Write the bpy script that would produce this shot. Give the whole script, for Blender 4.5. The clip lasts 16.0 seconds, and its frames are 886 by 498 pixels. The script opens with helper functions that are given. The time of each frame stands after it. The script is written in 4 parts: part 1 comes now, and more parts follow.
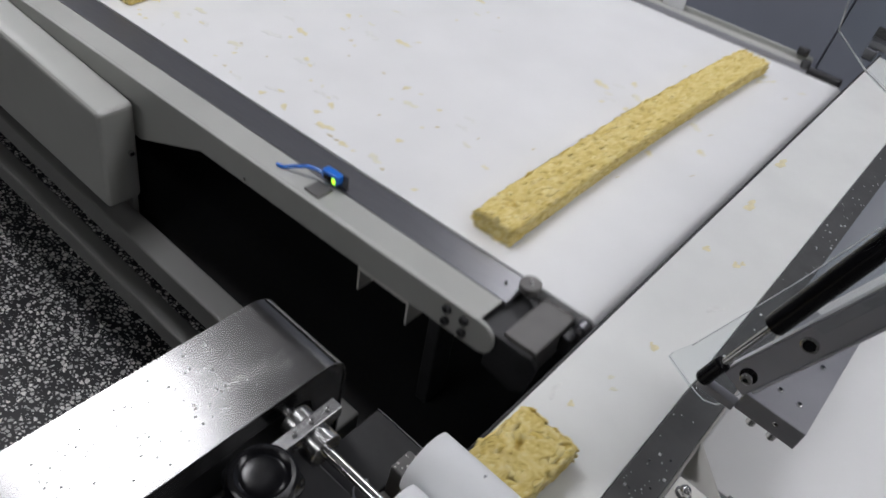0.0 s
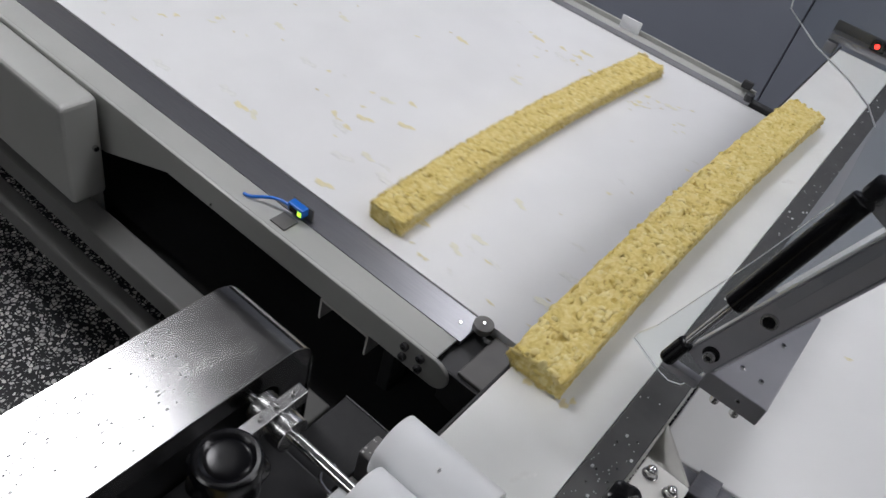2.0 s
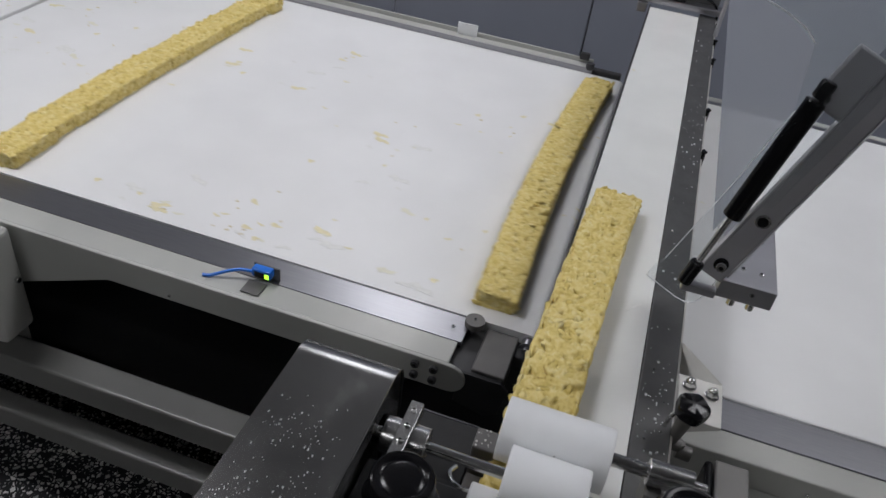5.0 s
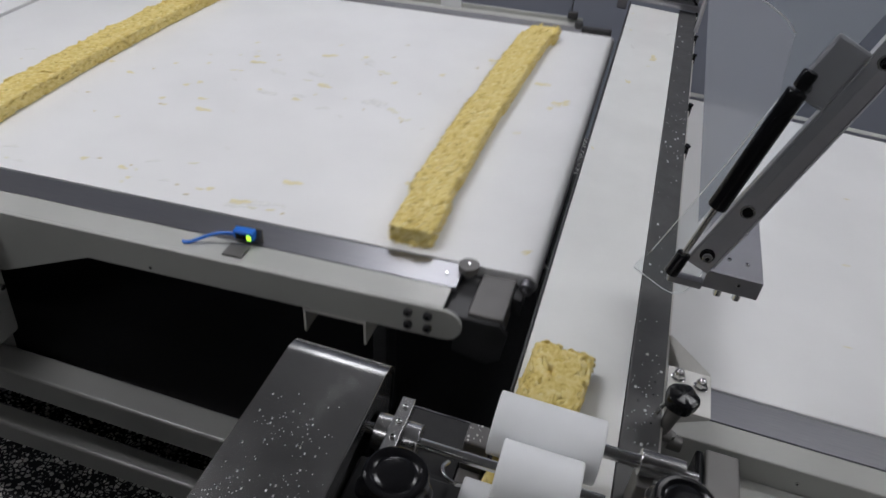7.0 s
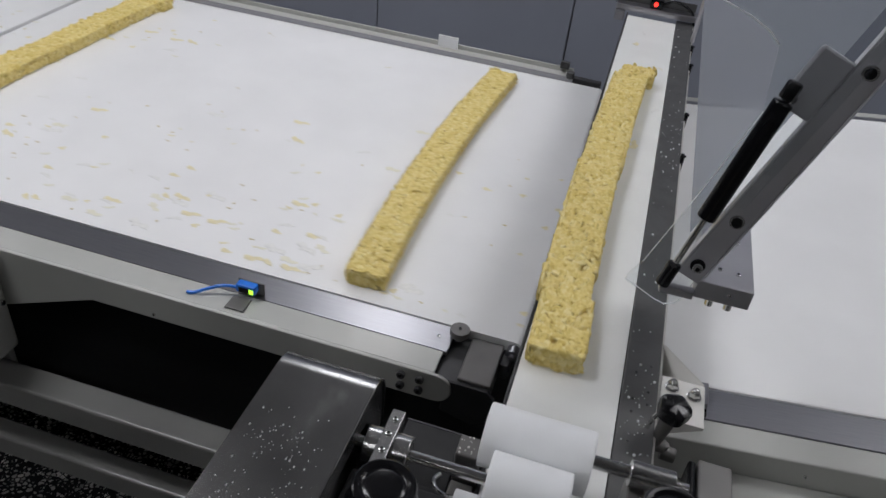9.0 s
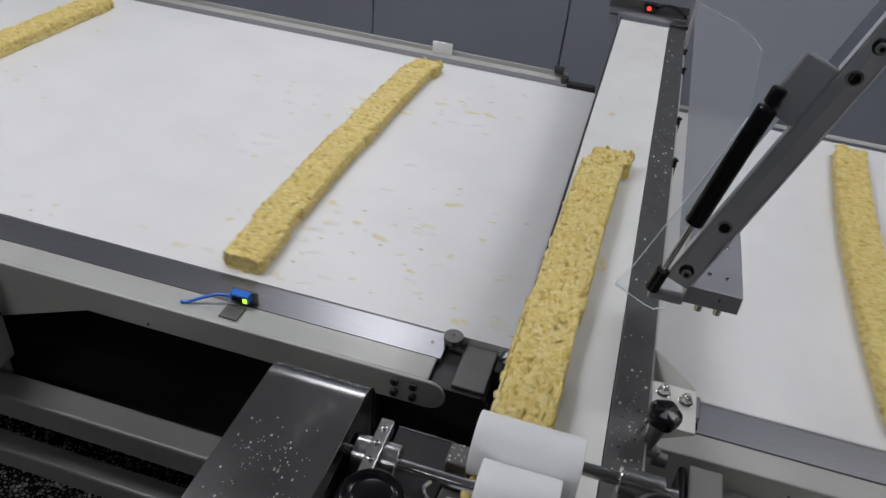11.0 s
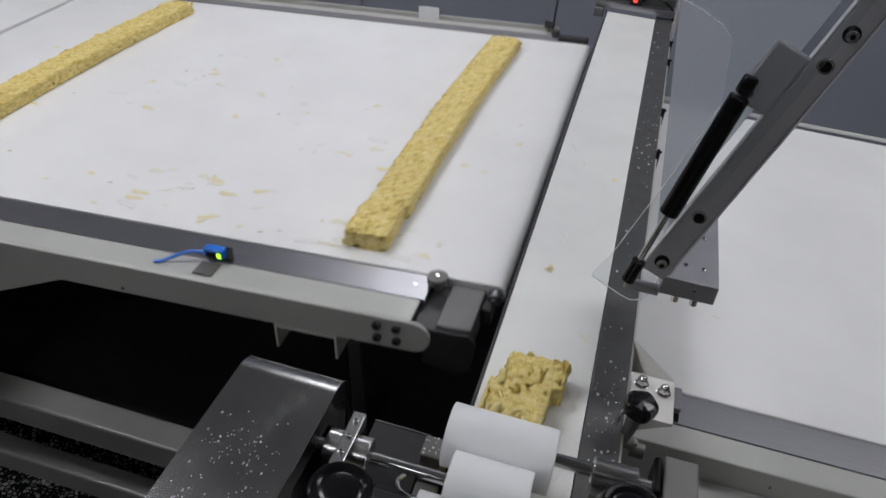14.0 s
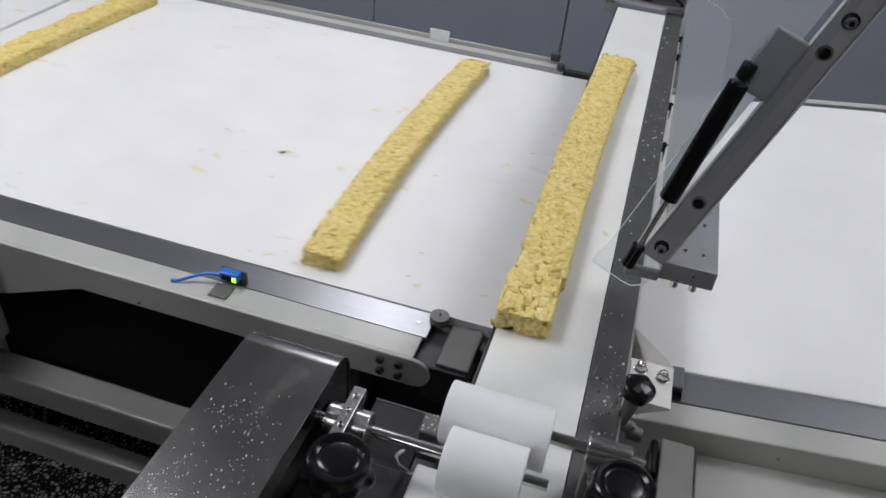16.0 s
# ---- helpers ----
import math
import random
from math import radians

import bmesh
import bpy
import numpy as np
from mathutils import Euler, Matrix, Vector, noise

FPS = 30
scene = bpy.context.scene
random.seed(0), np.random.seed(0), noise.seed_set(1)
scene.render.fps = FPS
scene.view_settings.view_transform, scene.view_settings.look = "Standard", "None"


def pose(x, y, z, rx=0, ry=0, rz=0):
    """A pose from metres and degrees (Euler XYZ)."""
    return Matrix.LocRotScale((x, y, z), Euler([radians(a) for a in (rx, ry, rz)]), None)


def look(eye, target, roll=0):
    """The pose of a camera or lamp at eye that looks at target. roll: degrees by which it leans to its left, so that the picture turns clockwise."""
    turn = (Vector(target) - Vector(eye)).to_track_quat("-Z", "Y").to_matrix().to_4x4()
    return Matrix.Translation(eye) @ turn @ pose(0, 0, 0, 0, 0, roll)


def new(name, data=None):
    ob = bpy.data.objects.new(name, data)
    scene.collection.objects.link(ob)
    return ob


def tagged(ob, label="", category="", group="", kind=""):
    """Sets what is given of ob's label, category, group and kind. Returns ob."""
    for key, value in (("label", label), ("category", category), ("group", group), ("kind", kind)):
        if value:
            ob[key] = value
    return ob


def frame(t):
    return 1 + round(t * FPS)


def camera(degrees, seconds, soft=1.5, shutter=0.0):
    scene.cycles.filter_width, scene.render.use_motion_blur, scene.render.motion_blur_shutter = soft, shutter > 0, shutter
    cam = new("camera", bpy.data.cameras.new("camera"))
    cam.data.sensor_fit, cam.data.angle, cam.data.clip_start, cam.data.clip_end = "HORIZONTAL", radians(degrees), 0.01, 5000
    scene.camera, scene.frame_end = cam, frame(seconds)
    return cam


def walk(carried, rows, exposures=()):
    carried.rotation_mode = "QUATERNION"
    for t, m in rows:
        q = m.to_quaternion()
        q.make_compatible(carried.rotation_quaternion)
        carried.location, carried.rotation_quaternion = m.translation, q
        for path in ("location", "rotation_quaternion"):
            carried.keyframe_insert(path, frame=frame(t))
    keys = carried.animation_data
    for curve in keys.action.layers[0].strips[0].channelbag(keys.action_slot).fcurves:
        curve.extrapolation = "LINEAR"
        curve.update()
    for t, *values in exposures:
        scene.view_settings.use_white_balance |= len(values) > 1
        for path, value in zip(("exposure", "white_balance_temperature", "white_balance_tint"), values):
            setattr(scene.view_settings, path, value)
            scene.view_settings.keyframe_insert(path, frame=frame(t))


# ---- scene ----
cam = camera(60.0, 16.0, soft=1.55, shutter=0.5)

PATH = [
    (0, (0.036, -0.858, 1.749), (-0.708, 0.408, 0.392), 15.3),
    (0.5, (0.043, -0.867, 1.731), (-0.665, 0.424, 0.378), 16.7),
    (1, (0.049, -0.862, 1.731), (-0.653, 0.436, 0.381), 16.5),
    (1.5, (0.056, -0.858, 1.744), (-0.649, 0.433, 0.389), 15.9),
    (2, (0.055, -0.861, 1.739), (-0.641, 0.448, 0.397), 16.2),
    (2.5, (0.049, -0.862, 1.736), (-0.64, 0.445, 0.388), 16.3),
    (3, (0.059, -0.849, 1.745), (-0.748, 0.373, 0.383), 13.5),
    (3.5, (0.021, -0.889, 1.738), (-0.654, 0.451, 0.415), 12.0),
    (3.6, (-0.001, -0.926, 1.742), (-0.608, 0.473, 0.449), 11.8),
    (3.7, (-0.027, -0.958, 1.741), (-0.574, 0.477, 0.459), 11.0),
    (4.3, (-0.097, -1.030, 1.736), (-0.505, 0.490, 0.500), 9.0),
    (6, (-0.127, -1.061, 1.731), (-0.459, 0.495, 0.52), 7.7),
    (6.5, (-0.121, -1.06, 1.728), (-0.454, 0.499, 0.521), 7.7),
    (7, (-0.119, -1.057, 1.729), (-0.446, 0.502, 0.52), 7.9),
    (7.5, (-0.108, -1.055, 1.732), (-0.445, 0.504, 0.526), 7.4),
    (8, (-0.1, -1.052, 1.735), (-0.439, 0.509, 0.531), 7.2),
    (8.5, (-0.098, -1.055, 1.735), (-0.442, 0.511, 0.538), 6.9),
    (9, (-0.1, -1.055, 1.737), (-0.449, 0.515, 0.548), 7.0),
    (11.5, (-0.079, -1.049, 1.745), (-0.435, 0.527, 0.566), 6.2),
    (12, (-0.074, -1.048, 1.743), (-0.428, 0.53, 0.566), 6.3),
    (12.5, (-0.073, -1.043, 1.742), (-0.425, 0.531, 0.56), 6.0),
    (13, (-0.07, -1.045, 1.738), (-0.422, 0.528, 0.554), 6.3),
    (13.5, (-0.065, -1.044, 1.738), (-0.415, 0.527, 0.551), 6.1),
    (14, (-0.057, -1.041, 1.742), (-0.402, 0.529, 0.552), 6.0),
    (14.5, (-0.057, -1.038, 1.743), (-0.397, 0.537, 0.558), 6.1),
    (15, (-0.056, -1.04, 1.74), (-0.39, 0.539, 0.559), 6.1),
    (15.5, (-0.055, -1.048, 1.735), (-0.376, 0.534, 0.554), 6.6),
    (16, (-0.037, -1.063, 1.734), (-0.41, 0.498, 0.541), 6.2),
]
walk(cam, [(t, look(eye, target, roll)) for t, eye, target, roll in PATH],
     exposures=[(0, -0.16), (0.5, -0.16), (1.2, -0.03), (2.0, -0.16), (2.5, -0.24), (3.5, -0.31), (6.5, -0.30), (7.5, -0.23), (8.5, -0.12), (9.2, -0.28), (14.2, -0.24), (15.0, 0.14), (15.5, 0.32), (16, 0.04)])

# ---------------------------------------------------------------- light
world = bpy.data.worlds.new("world")
scene.world = world
world.use_nodes = True
world.node_tree.nodes["Background"].inputs[0].default_value = (0.8, 0.88, 1.0, 1)
world.node_tree.nodes["Background"].inputs[1].default_value = 0.05
CEIL = 3.3
# low lamp added for the edge strip's highlight; all lamps are out of view
# x, y, length, width, watts, height
LIGHTS = [(-1.95, -0.12, 1.2, 0.6, 31, CEIL), (-1.00, 1.84, 0.36, 0.8, 8, 2.6), (1.3, 0.9, 1.2, 0.6, 20, CEIL), (-5.2, 0.6, 1.2, 0.6, 16, CEIL), (5.2, 0.6, 1.2, 0.6, 12, CEIL),
          (-1.2, -3.0, 1.2, 0.6, 8, CEIL), (1.6, -3.0, 1.2, 0.6, 5, CEIL)]


# ---------------------------------------------------------------- materials
def material(name, base, rough=0.5, metal=0.0, vary=0.08, scale=12.0, bump=0.0, bump_scale=80.0,
             stretch=(1, 1, 1), spread=0.1, second=None, second_amount=0.0, alpha=1.0, coat=0.0):
    """Principled surface with two scales of variation in colour and roughness and fine relief."""
    m = bpy.data.materials.new(name)
    m.use_nodes = True
    nt = m.node_tree
    n, l = nt.nodes, nt.links
    b = n["Principled BSDF"]
    b.inputs["Metallic"].default_value = metal
    b.inputs["Coat Weight"].default_value = coat
    b.inputs["Alpha"].default_value = alpha
    tc = n.new("ShaderNodeTexCoord")
    mp = n.new("ShaderNodeMapping")
    mp.inputs["Scale"].default_value = stretch
    l.new(tc.outputs["Object"], mp.inputs["Vector"])
    big = n.new("ShaderNodeTexNoise")
    big.inputs["Scale"].default_value = scale
    big.inputs["Detail"].default_value = 5
    fine = n.new("ShaderNodeTexNoise")
    fine.inputs["Scale"].default_value = bump_scale
    fine.inputs["Detail"].default_value = 4
    for q in (big, fine):
        l.new(mp.outputs["Vector"], q.inputs["Vector"])
    ramp = n.new("ShaderNodeValToRGB")
    lo = tuple(max(0, c * (1 - vary)) for c in base)
    hi = tuple(min(1, c * (1 + vary)) for c in base)
    ramp.color_ramp.elements[0].position, ramp.color_ramp.elements[1].position = 0.3, 0.7
    ramp.color_ramp.elements[0].color = (*lo, 1)
    ramp.color_ramp.elements[1].color = (*hi, 1)
    l.new(big.outputs["Fac"], ramp.inputs["Fac"])
    colour = ramp.outputs["Color"]
    if second:
        cut = n.new("ShaderNodeMapRange")
        cut.inputs["From Min"].default_value, cut.inputs["From Max"].default_value = 0.58, 0.72
        cut.inputs["To Max"].default_value = second_amount
        l.new(fine.outputs["Fac"], cut.inputs["Value"])
        mix = n.new("ShaderNodeMixRGB")
        mix.inputs[2].default_value = (*second, 1)
        l.new(cut.outputs["Result"], mix.inputs[0])
        l.new(colour, mix.inputs[1])
        colour = mix.outputs[0]
    l.new(colour, b.inputs["Base Color"])
    rr = n.new("ShaderNodeMapRange")
    rr.inputs["To Min"].default_value = max(0.02, rough - spread)
    rr.inputs["To Max"].default_value = min(1, rough + spread)
    l.new(fine.outputs["Fac"], rr.inputs["Value"])
    l.new(rr.outputs["Result"], b.inputs["Roughness"])
    if bump:
        bp = n.new("ShaderNodeBump")
        bp.inputs["Strength"].default_value = bump
        bp.inputs["Distance"].default_value = 0.002
        l.new(fine.outputs["Fac"], bp.inputs["Height"])
        l.new(bp.outputs["Normal"], b.inputs["Normal"])
    return m


def terrazzo():
    m = material("terrazzo", (0.02, 0.02, 0.022), 0.35, bump=0.1)
    nt = m.node_tree
    n, l = nt.nodes, nt.links
    b = n["Principled BSDF"]
    tc = n["Texture Coordinate"]
    vo = n.new("ShaderNodeTexVoronoi")
    vo.inputs["Scale"].default_value = 84
    warp = n.new("ShaderNodeTexNoise")
    warp.inputs["Scale"].default_value = 60
    add = n.new("ShaderNodeMixRGB")
    add.inputs[0].default_value = 0.012
    l.new(tc.outputs["Object"], add.inputs[1])
    l.new(tc.outputs["Object"], warp.inputs["Vector"])
    l.new(warp.outputs["Color"], add.inputs[2])
    l.new(add.outputs[0], vo.inputs["Vector"])
    edge = n.new("ShaderNodeTexVoronoi")
    edge.feature = "DISTANCE_TO_EDGE"
    edge.inputs["Scale"].default_value = 84
    l.new(add.outputs[0], edge.inputs["Vector"])
    sep = n.new("ShaderNodeSeparateColor")
    l.new(vo.outputs["Color"], sep.inputs[0])
    grow = n.new("ShaderNodeMapRange")
    grow.inputs["To Min"].default_value, grow.inputs["To Max"].default_value = 0.07, 0.36
    l.new(sep.outputs[0], grow.inputs["Value"])
    cut = n.new("ShaderNodeMath")
    cut.operation = "GREATER_THAN"
    l.new(edge.outputs["Distance"], cut.inputs[0])
    l.new(grow.outputs["Result"], cut.inputs[1])
    chip = n.new("ShaderNodeValToRGB")
    chip.color_ramp.elements[0].color = (0.40, 0.40, 0.39, 1)
    chip.color_ramp.elements[1].color = (0.86, 0.85, 0.82, 1)
    l.new(sep.outputs[1], chip.inputs["Fac"])
    mix = n.new("ShaderNodeMixRGB")
    mix.inputs[1].default_value = (0.012, 0.012, 0.014, 1)
    l.new(cut.outputs[0], mix.inputs[0])
    l.new(chip.outputs["Color"], mix.inputs[2])
    l.new(mix.outputs[0], b.inputs["Base Color"])
    return m


def snack(name, pieces):
    m = material(name, (0.72, 0.54, 0.15), 0.5, vary=0.22, scale=30, bump=0.5, bump_scale=210)
    nt = m.node_tree
    n, l = nt.nodes, nt.links
    b = n["Principled BSDF"]
    b.inputs["Subsurface Weight"].default_value = 0.0
    if pieces:
        geo = n.new("ShaderNodeNewGeometry")
        ramp = n.new("ShaderNodeValToRGB")
        e = ramp.color_ramp.elements
        e[0].color, e[1].color = (0.66, 0.50, 0.125, 1), (0.85, 0.73, 0.35, 1)
        mid = e.new(0.45)
        mid.color = (0.77, 0.63, 0.23, 1)
        l.new(geo.outputs["Random Per Island"], ramp.inputs["Fac"])
        l.new(ramp.outputs["Color"], b.inputs["Base Color"])
    else:
        mat = n.new("ShaderNodeTexNoise")
        mat.inputs["Scale"].default_value, mat.inputs["Detail"].default_value, mat.inputs["Distortion"].default_value = 62, 6, 1.8
        l.new(n["Texture Coordinate"].outputs["Object"], mat.inputs["Vector"])
        ramp = n.new("ShaderNodeValToRGB")
        e = ramp.color_ramp.elements
        e[0].color, e[1].color = (0.40, 0.25, 0.05, 1), (0.84, 0.72, 0.35, 1)
        e[0].position, e[1].position = 0.30, 0.74
        for at, col in ((0.37, (0.64, 0.48, 0.12, 1)), (0.52, (0.77, 0.62, 0.22, 1))):
            q = e.new(at)
            q.color = col
        l.new(mat.outputs["Fac"], ramp.inputs["Fac"])
        l.new(ramp.outputs["Color"], b.inputs["Base Color"])
    return m


def glow(name, colour, strength):
    m = bpy.data.materials.new(name)
    m.use_nodes = True
    b = m.node_tree.nodes["Principled BSDF"]
    b.inputs["Base Color"].default_value = (*colour, 1)
    b.inputs["Emission Color"].default_value = (*colour, 1)
    b.inputs["Emission Strength"].default_value = strength
    return m


def clear(name, haze=0.0):
    m = bpy.data.materials.new(name)
    m.use_nodes = True
    nt = m.node_tree
    n, l = nt.nodes, nt.links
    out = n["Material Output"]
    n.remove(n["Principled BSDF"])
    tr = n.new("ShaderNodeBsdfTransparent")
    tr.inputs[0].default_value = (0.95, 0.965, 0.97, 1)
    gl = n.new("ShaderNodeBsdfGlossy")
    gl.inputs["Roughness"].default_value = 0.12
    lw = n.new("ShaderNodeLayerWeight")
    po = n.new("ShaderNodeMath")
    po.operation = "POWER"
    po.inputs[1].default_value = 4.0
    l.new(lw.outputs["Facing"], po.inputs[0])
    fr = n.new("ShaderNodeMapRange")
    fr.inputs["To Min"].default_value, fr.inputs["To Max"].default_value = 0.025, 0.45
    l.new(po.outputs[0], fr.inputs["Value"])
    mx = n.new("ShaderNodeMixShader")
    l.new(fr.outputs[0], mx.inputs[0])
    l.new(tr.outputs[0], mx.inputs[1])
    l.new(gl.outputs[0], mx.inputs[2])
    last = mx
    # haze mixes in flat grey for the room mirrored in the tilted sheet
    if haze:
        df = n.new("ShaderNodeBsdfDiffuse")
        df.inputs[0].default_value = (0.33, 0.345, 0.385, 1)
        last = n.new("ShaderNodeMixShader")
        last.inputs[0].default_value = haze
        l.new(mx.outputs[0], last.inputs[1])
        l.new(df.outputs[0], last.inputs[2])
    l.new(last.outputs[0], out.inputs[0])
    return m


BELT = material("white_belt", (0.80, 0.80, 0.80), 0.42, vary=0.03, scale=5, bump=0.05, bump_scale=300)
NARROW = material("cream_belt", (0.77, 0.775, 0.755), 0.4, vary=0.04, scale=8, bump=0.05, bump_scale=300)
PAINT = material("grey_paint", (0.44, 0.445, 0.422), 0.42, vary=0.05, scale=6, bump=0.12, bump_scale=420, coat=0.1)
# the grey paint again, darkened for the shade on the lower rails and legs
SHADEDPAINT = material("dull_grey_paint", (0.165, 0.165, 0.158), 0.45, vary=0.07, scale=6, bump=0.12, bump_scale=420, coat=0.1)
STEEL = material("brushed_steel", (0.33, 0.33, 0.35), 0.36, 1.0, vary=0.06, scale=9, bump=0.015, bump_scale=60, stretch=(2, 60, 60))
COVER = material("stainless_cover", (0.205, 0.205, 0.205), 0.23, 1.0, vary=0.14, scale=9, bump_scale=26,
                 stretch=(1.6, 1, 1), spread=0.05, second=(0.36, 0.36, 0.35), second_amount=0.4)
TURNED = material("turned_steel", (0.42, 0.42, 0.42), 0.26, 1.0, vary=0.04, scale=20, spread=0.015)
CHROME = material("polished_steel", (0.62, 0.62, 0.61), 0.16, 1.0, vary=0.05, scale=30)
RAILM = material("dusty_steel_rail", (0.10, 0.10, 0.10), 0.5, 0.5, vary=0.12, scale=25, bump=0.1, bump_scale=120)
ALU = material("anodised_aluminium", (0.46, 0.46, 0.49), 0.38, 0.85, vary=0.05, scale=18, bump=0.05, bump_scale=200)
ARMM = material("grey_aluminium", (0.40, 0.40, 0.43), 0.42, 0.35, vary=0.06, scale=18, bump=0.05, bump_scale=200)
# lighter aluminium that paints the highlight on the arm's edges
LITEDGE = material("pale_aluminium", (0.58, 0.58, 0.61), 0.35, 0.0, vary=0.04, scale=18)
BLACK = material("black_plastic", (0.004, 0.004, 0.005), 0.22, vary=0.2, scale=20, spread=0.03)
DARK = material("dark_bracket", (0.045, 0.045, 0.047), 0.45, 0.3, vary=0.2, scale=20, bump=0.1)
# near-black for the added shade sheet and the mounting block
NEARBLACK = material("black_sheet", (0.012, 0.012, 0.013), 0.6, vary=0.2, scale=8)
GREYP = material("grey_bracket", (0.16, 0.155, 0.15), 0.5, 0.4, vary=0.1, scale=20, bump=0.1)
WHITEP = material("white_nylon", (0.78, 0.79, 0.80), 0.38, vary=0.03, scale=20, bump=0.04, bump_scale=90)
WHITEB = material("white_bracket_paint", (0.66, 0.65, 0.62), 0.4, vary=0.04, scale=20, bump=0.05)
WALLM = material("blue_grey_panel", (0.295, 0.315, 0.375), 0.38, 0.1, vary=0.04, scale=2.5, bump=0.03, bump_scale=40)
# darkened to stand for a weakly lit ceiling, so steel mirrors less
CEILM = material("ceiling_paint", (0.24, 0.24, 0.25), 0.8, vary=0.04, scale=3)
BLUE = material("blue_plastic", (0.01, 0.17, 0.70), 0.35, vary=0.1, scale=60)
STAIN = material("oil_stain", (0.76, 0.70, 0.47), 0.4, vary=0.1, scale=90)
FAINT = material("faint_oil_stain", (0.76, 0.745, 0.63), 0.4, vary=0.05, scale=90)
GREASE = material("grey_smudge", (0.77, 0.77, 0.75), 0.45, vary=0.08, scale=90)
CRUMB = material("crumb", (0.66, 0.55, 0.28), 0.6, vary=0.2, scale=90, bump=0.3)
b = WHITEP.node_tree.nodes["Principled BSDF"]
b.inputs["Subsurface Weight"].default_value = 0.7
b.inputs["Subsurface Radius"].default_value = (0.02, 0.02, 0.02)
b.inputs["Subsurface Scale"].default_value = 1.0
BLACK.node_tree.nodes["Principled BSDF"].inputs["Specular IOR Level"].default_value = 0.32
TERR = terrazzo()
BAR_BASE = snack("fried_dough", False)
BAR_BITS = snack("fried_crust", True)
PLEXI = clear("clear_acrylic")
# most of this sheet's grey is reflection put into the colour
HAZY_MIRROR = clear("hazy_acrylic", 0.80)
PLEXI_EDGE = material("acrylic_edge", (0.92, 0.94, 0.95), 0.5, vary=0.05)
LED_RED = glow("red_indicator", (1.0, 0.03, 0.02), 3)
LED_GREEN = glow("green_indicator", (0.45, 1.0, 0.05), 2.0)
LAMP = glow("lamp_diffuser", (1, 1, 1), 6)


# ---------------------------------------------------------------- mesh helpers
def box(bm, x0, x1, y0, y1, z0, z1, bevel=0.0, seg=2):
    g = bmesh.ops.create_cube(bm, size=1, matrix=Matrix.Translation(((x0 + x1) / 2, (y0 + y1) / 2, (z0 + z1) / 2)) @ Matrix.Diagonal((x1 - x0, y1 - y0, z1 - z0, 1)))
    if bevel:
        edges = list({e for v in g["verts"] for e in v.link_edges})
        bmesh.ops.bevel(bm, geom=edges, offset=bevel, segments=seg, affect="EDGES", profile=0.5)
    return bm


def cyl(bm, a, b, r, seg=24, r2=None, bevel=0.0):
    a, b = Vector(a), Vector(b)
    d = b - a
    m = Matrix.Translation((a + b) / 2) @ d.to_track_quat("Z", "Y").to_matrix().to_4x4()
    g = bmesh.ops.create_cone(bm, cap_ends=True, segments=seg, radius1=r, radius2=r if r2 is None else r2, depth=d.length, matrix=m)
    if bevel:
        rims = [e for e in {e for v in g["verts"] for e in v.link_edges} if any(len(f.verts) > 4 for f in e.link_faces)]
        bmesh.ops.bevel(bm, geom=rims, offset=bevel, segments=2, affect="EDGES", profile=0.5)
    return bm


def prism(bm, outline, axis, lo, hi, bevel=0.0):
    """A plate with the given outline, drawn through along the axis 'x', 'y' or 'z'."""
    def put(u, v, w):
        return {"y": (u, w, v), "x": (w, u, v), "z": (u, v, w)}[axis]
    va = [bm.verts.new(put(u, v, lo)) for u, v in outline]
    vb = [bm.verts.new(put(u, v, hi)) for u, v in outline]
    fs = [bm.faces.new(va), bm.faces.new(vb[::-1])]
    k = len(outline)
    for i in range(k):
        fs.append(bm.faces.new((va[i], vb[i], vb[(i + 1) % k], va[(i + 1) % k])))
    bmesh.ops.recalc_face_normals(bm, faces=fs)
    if bevel:
        rim = [e for e in {*fs[0].edges, *fs[1].edges}]
        bmesh.ops.bevel(bm, geom=rim, offset=bevel, segments=2, affect="EDGES", profile=0.5)
    return bm


def pipe(bm, points, r, seg=8):
    """A round cable or rod through the points."""
    pts = [Vector(p) for p in points]
    rings = []
    for i, p in enumerate(pts):
        d = (pts[min(i + 1, len(pts) - 1)] - pts[max(i - 1, 0)]).normalized()
        q = d.to_track_quat("Z", "Y")
        rings.append([bm.verts.new(p + q @ Vector((r * math.cos(a), r * math.sin(a), 0))) for a in np.linspace(0, 2 * math.pi, seg, endpoint=False)])
    for u, v in zip(rings, rings[1:]):
        for j in range(seg):
            bm.faces.new((u[j], u[(j + 1) % seg], v[(j + 1) % seg], v[j]))
    bm.faces.new(rings[0][::-1]), bm.faces.new(rings[-1])
    return bm


def smooth_path(points, n=8):
    """Points of a soft curve through the given ones."""
    p = [Vector(points[0]), *[Vector(q) for q in points], Vector(points[-1])]
    out = []
    for i in range(1, len(p) - 2):
        for k in range(n):
            t = k / n
            a, b, c, d = p[i - 1], p[i], p[i + 1], p[i + 2]
            out.append(0.5 * ((2 * b) + (c - a) * t + (2 * a - 5 * b + 4 * c - d) * t * t + (3 * b - a - 3 * c + d) * t ** 3))
    out.append(p[-1])
    return out


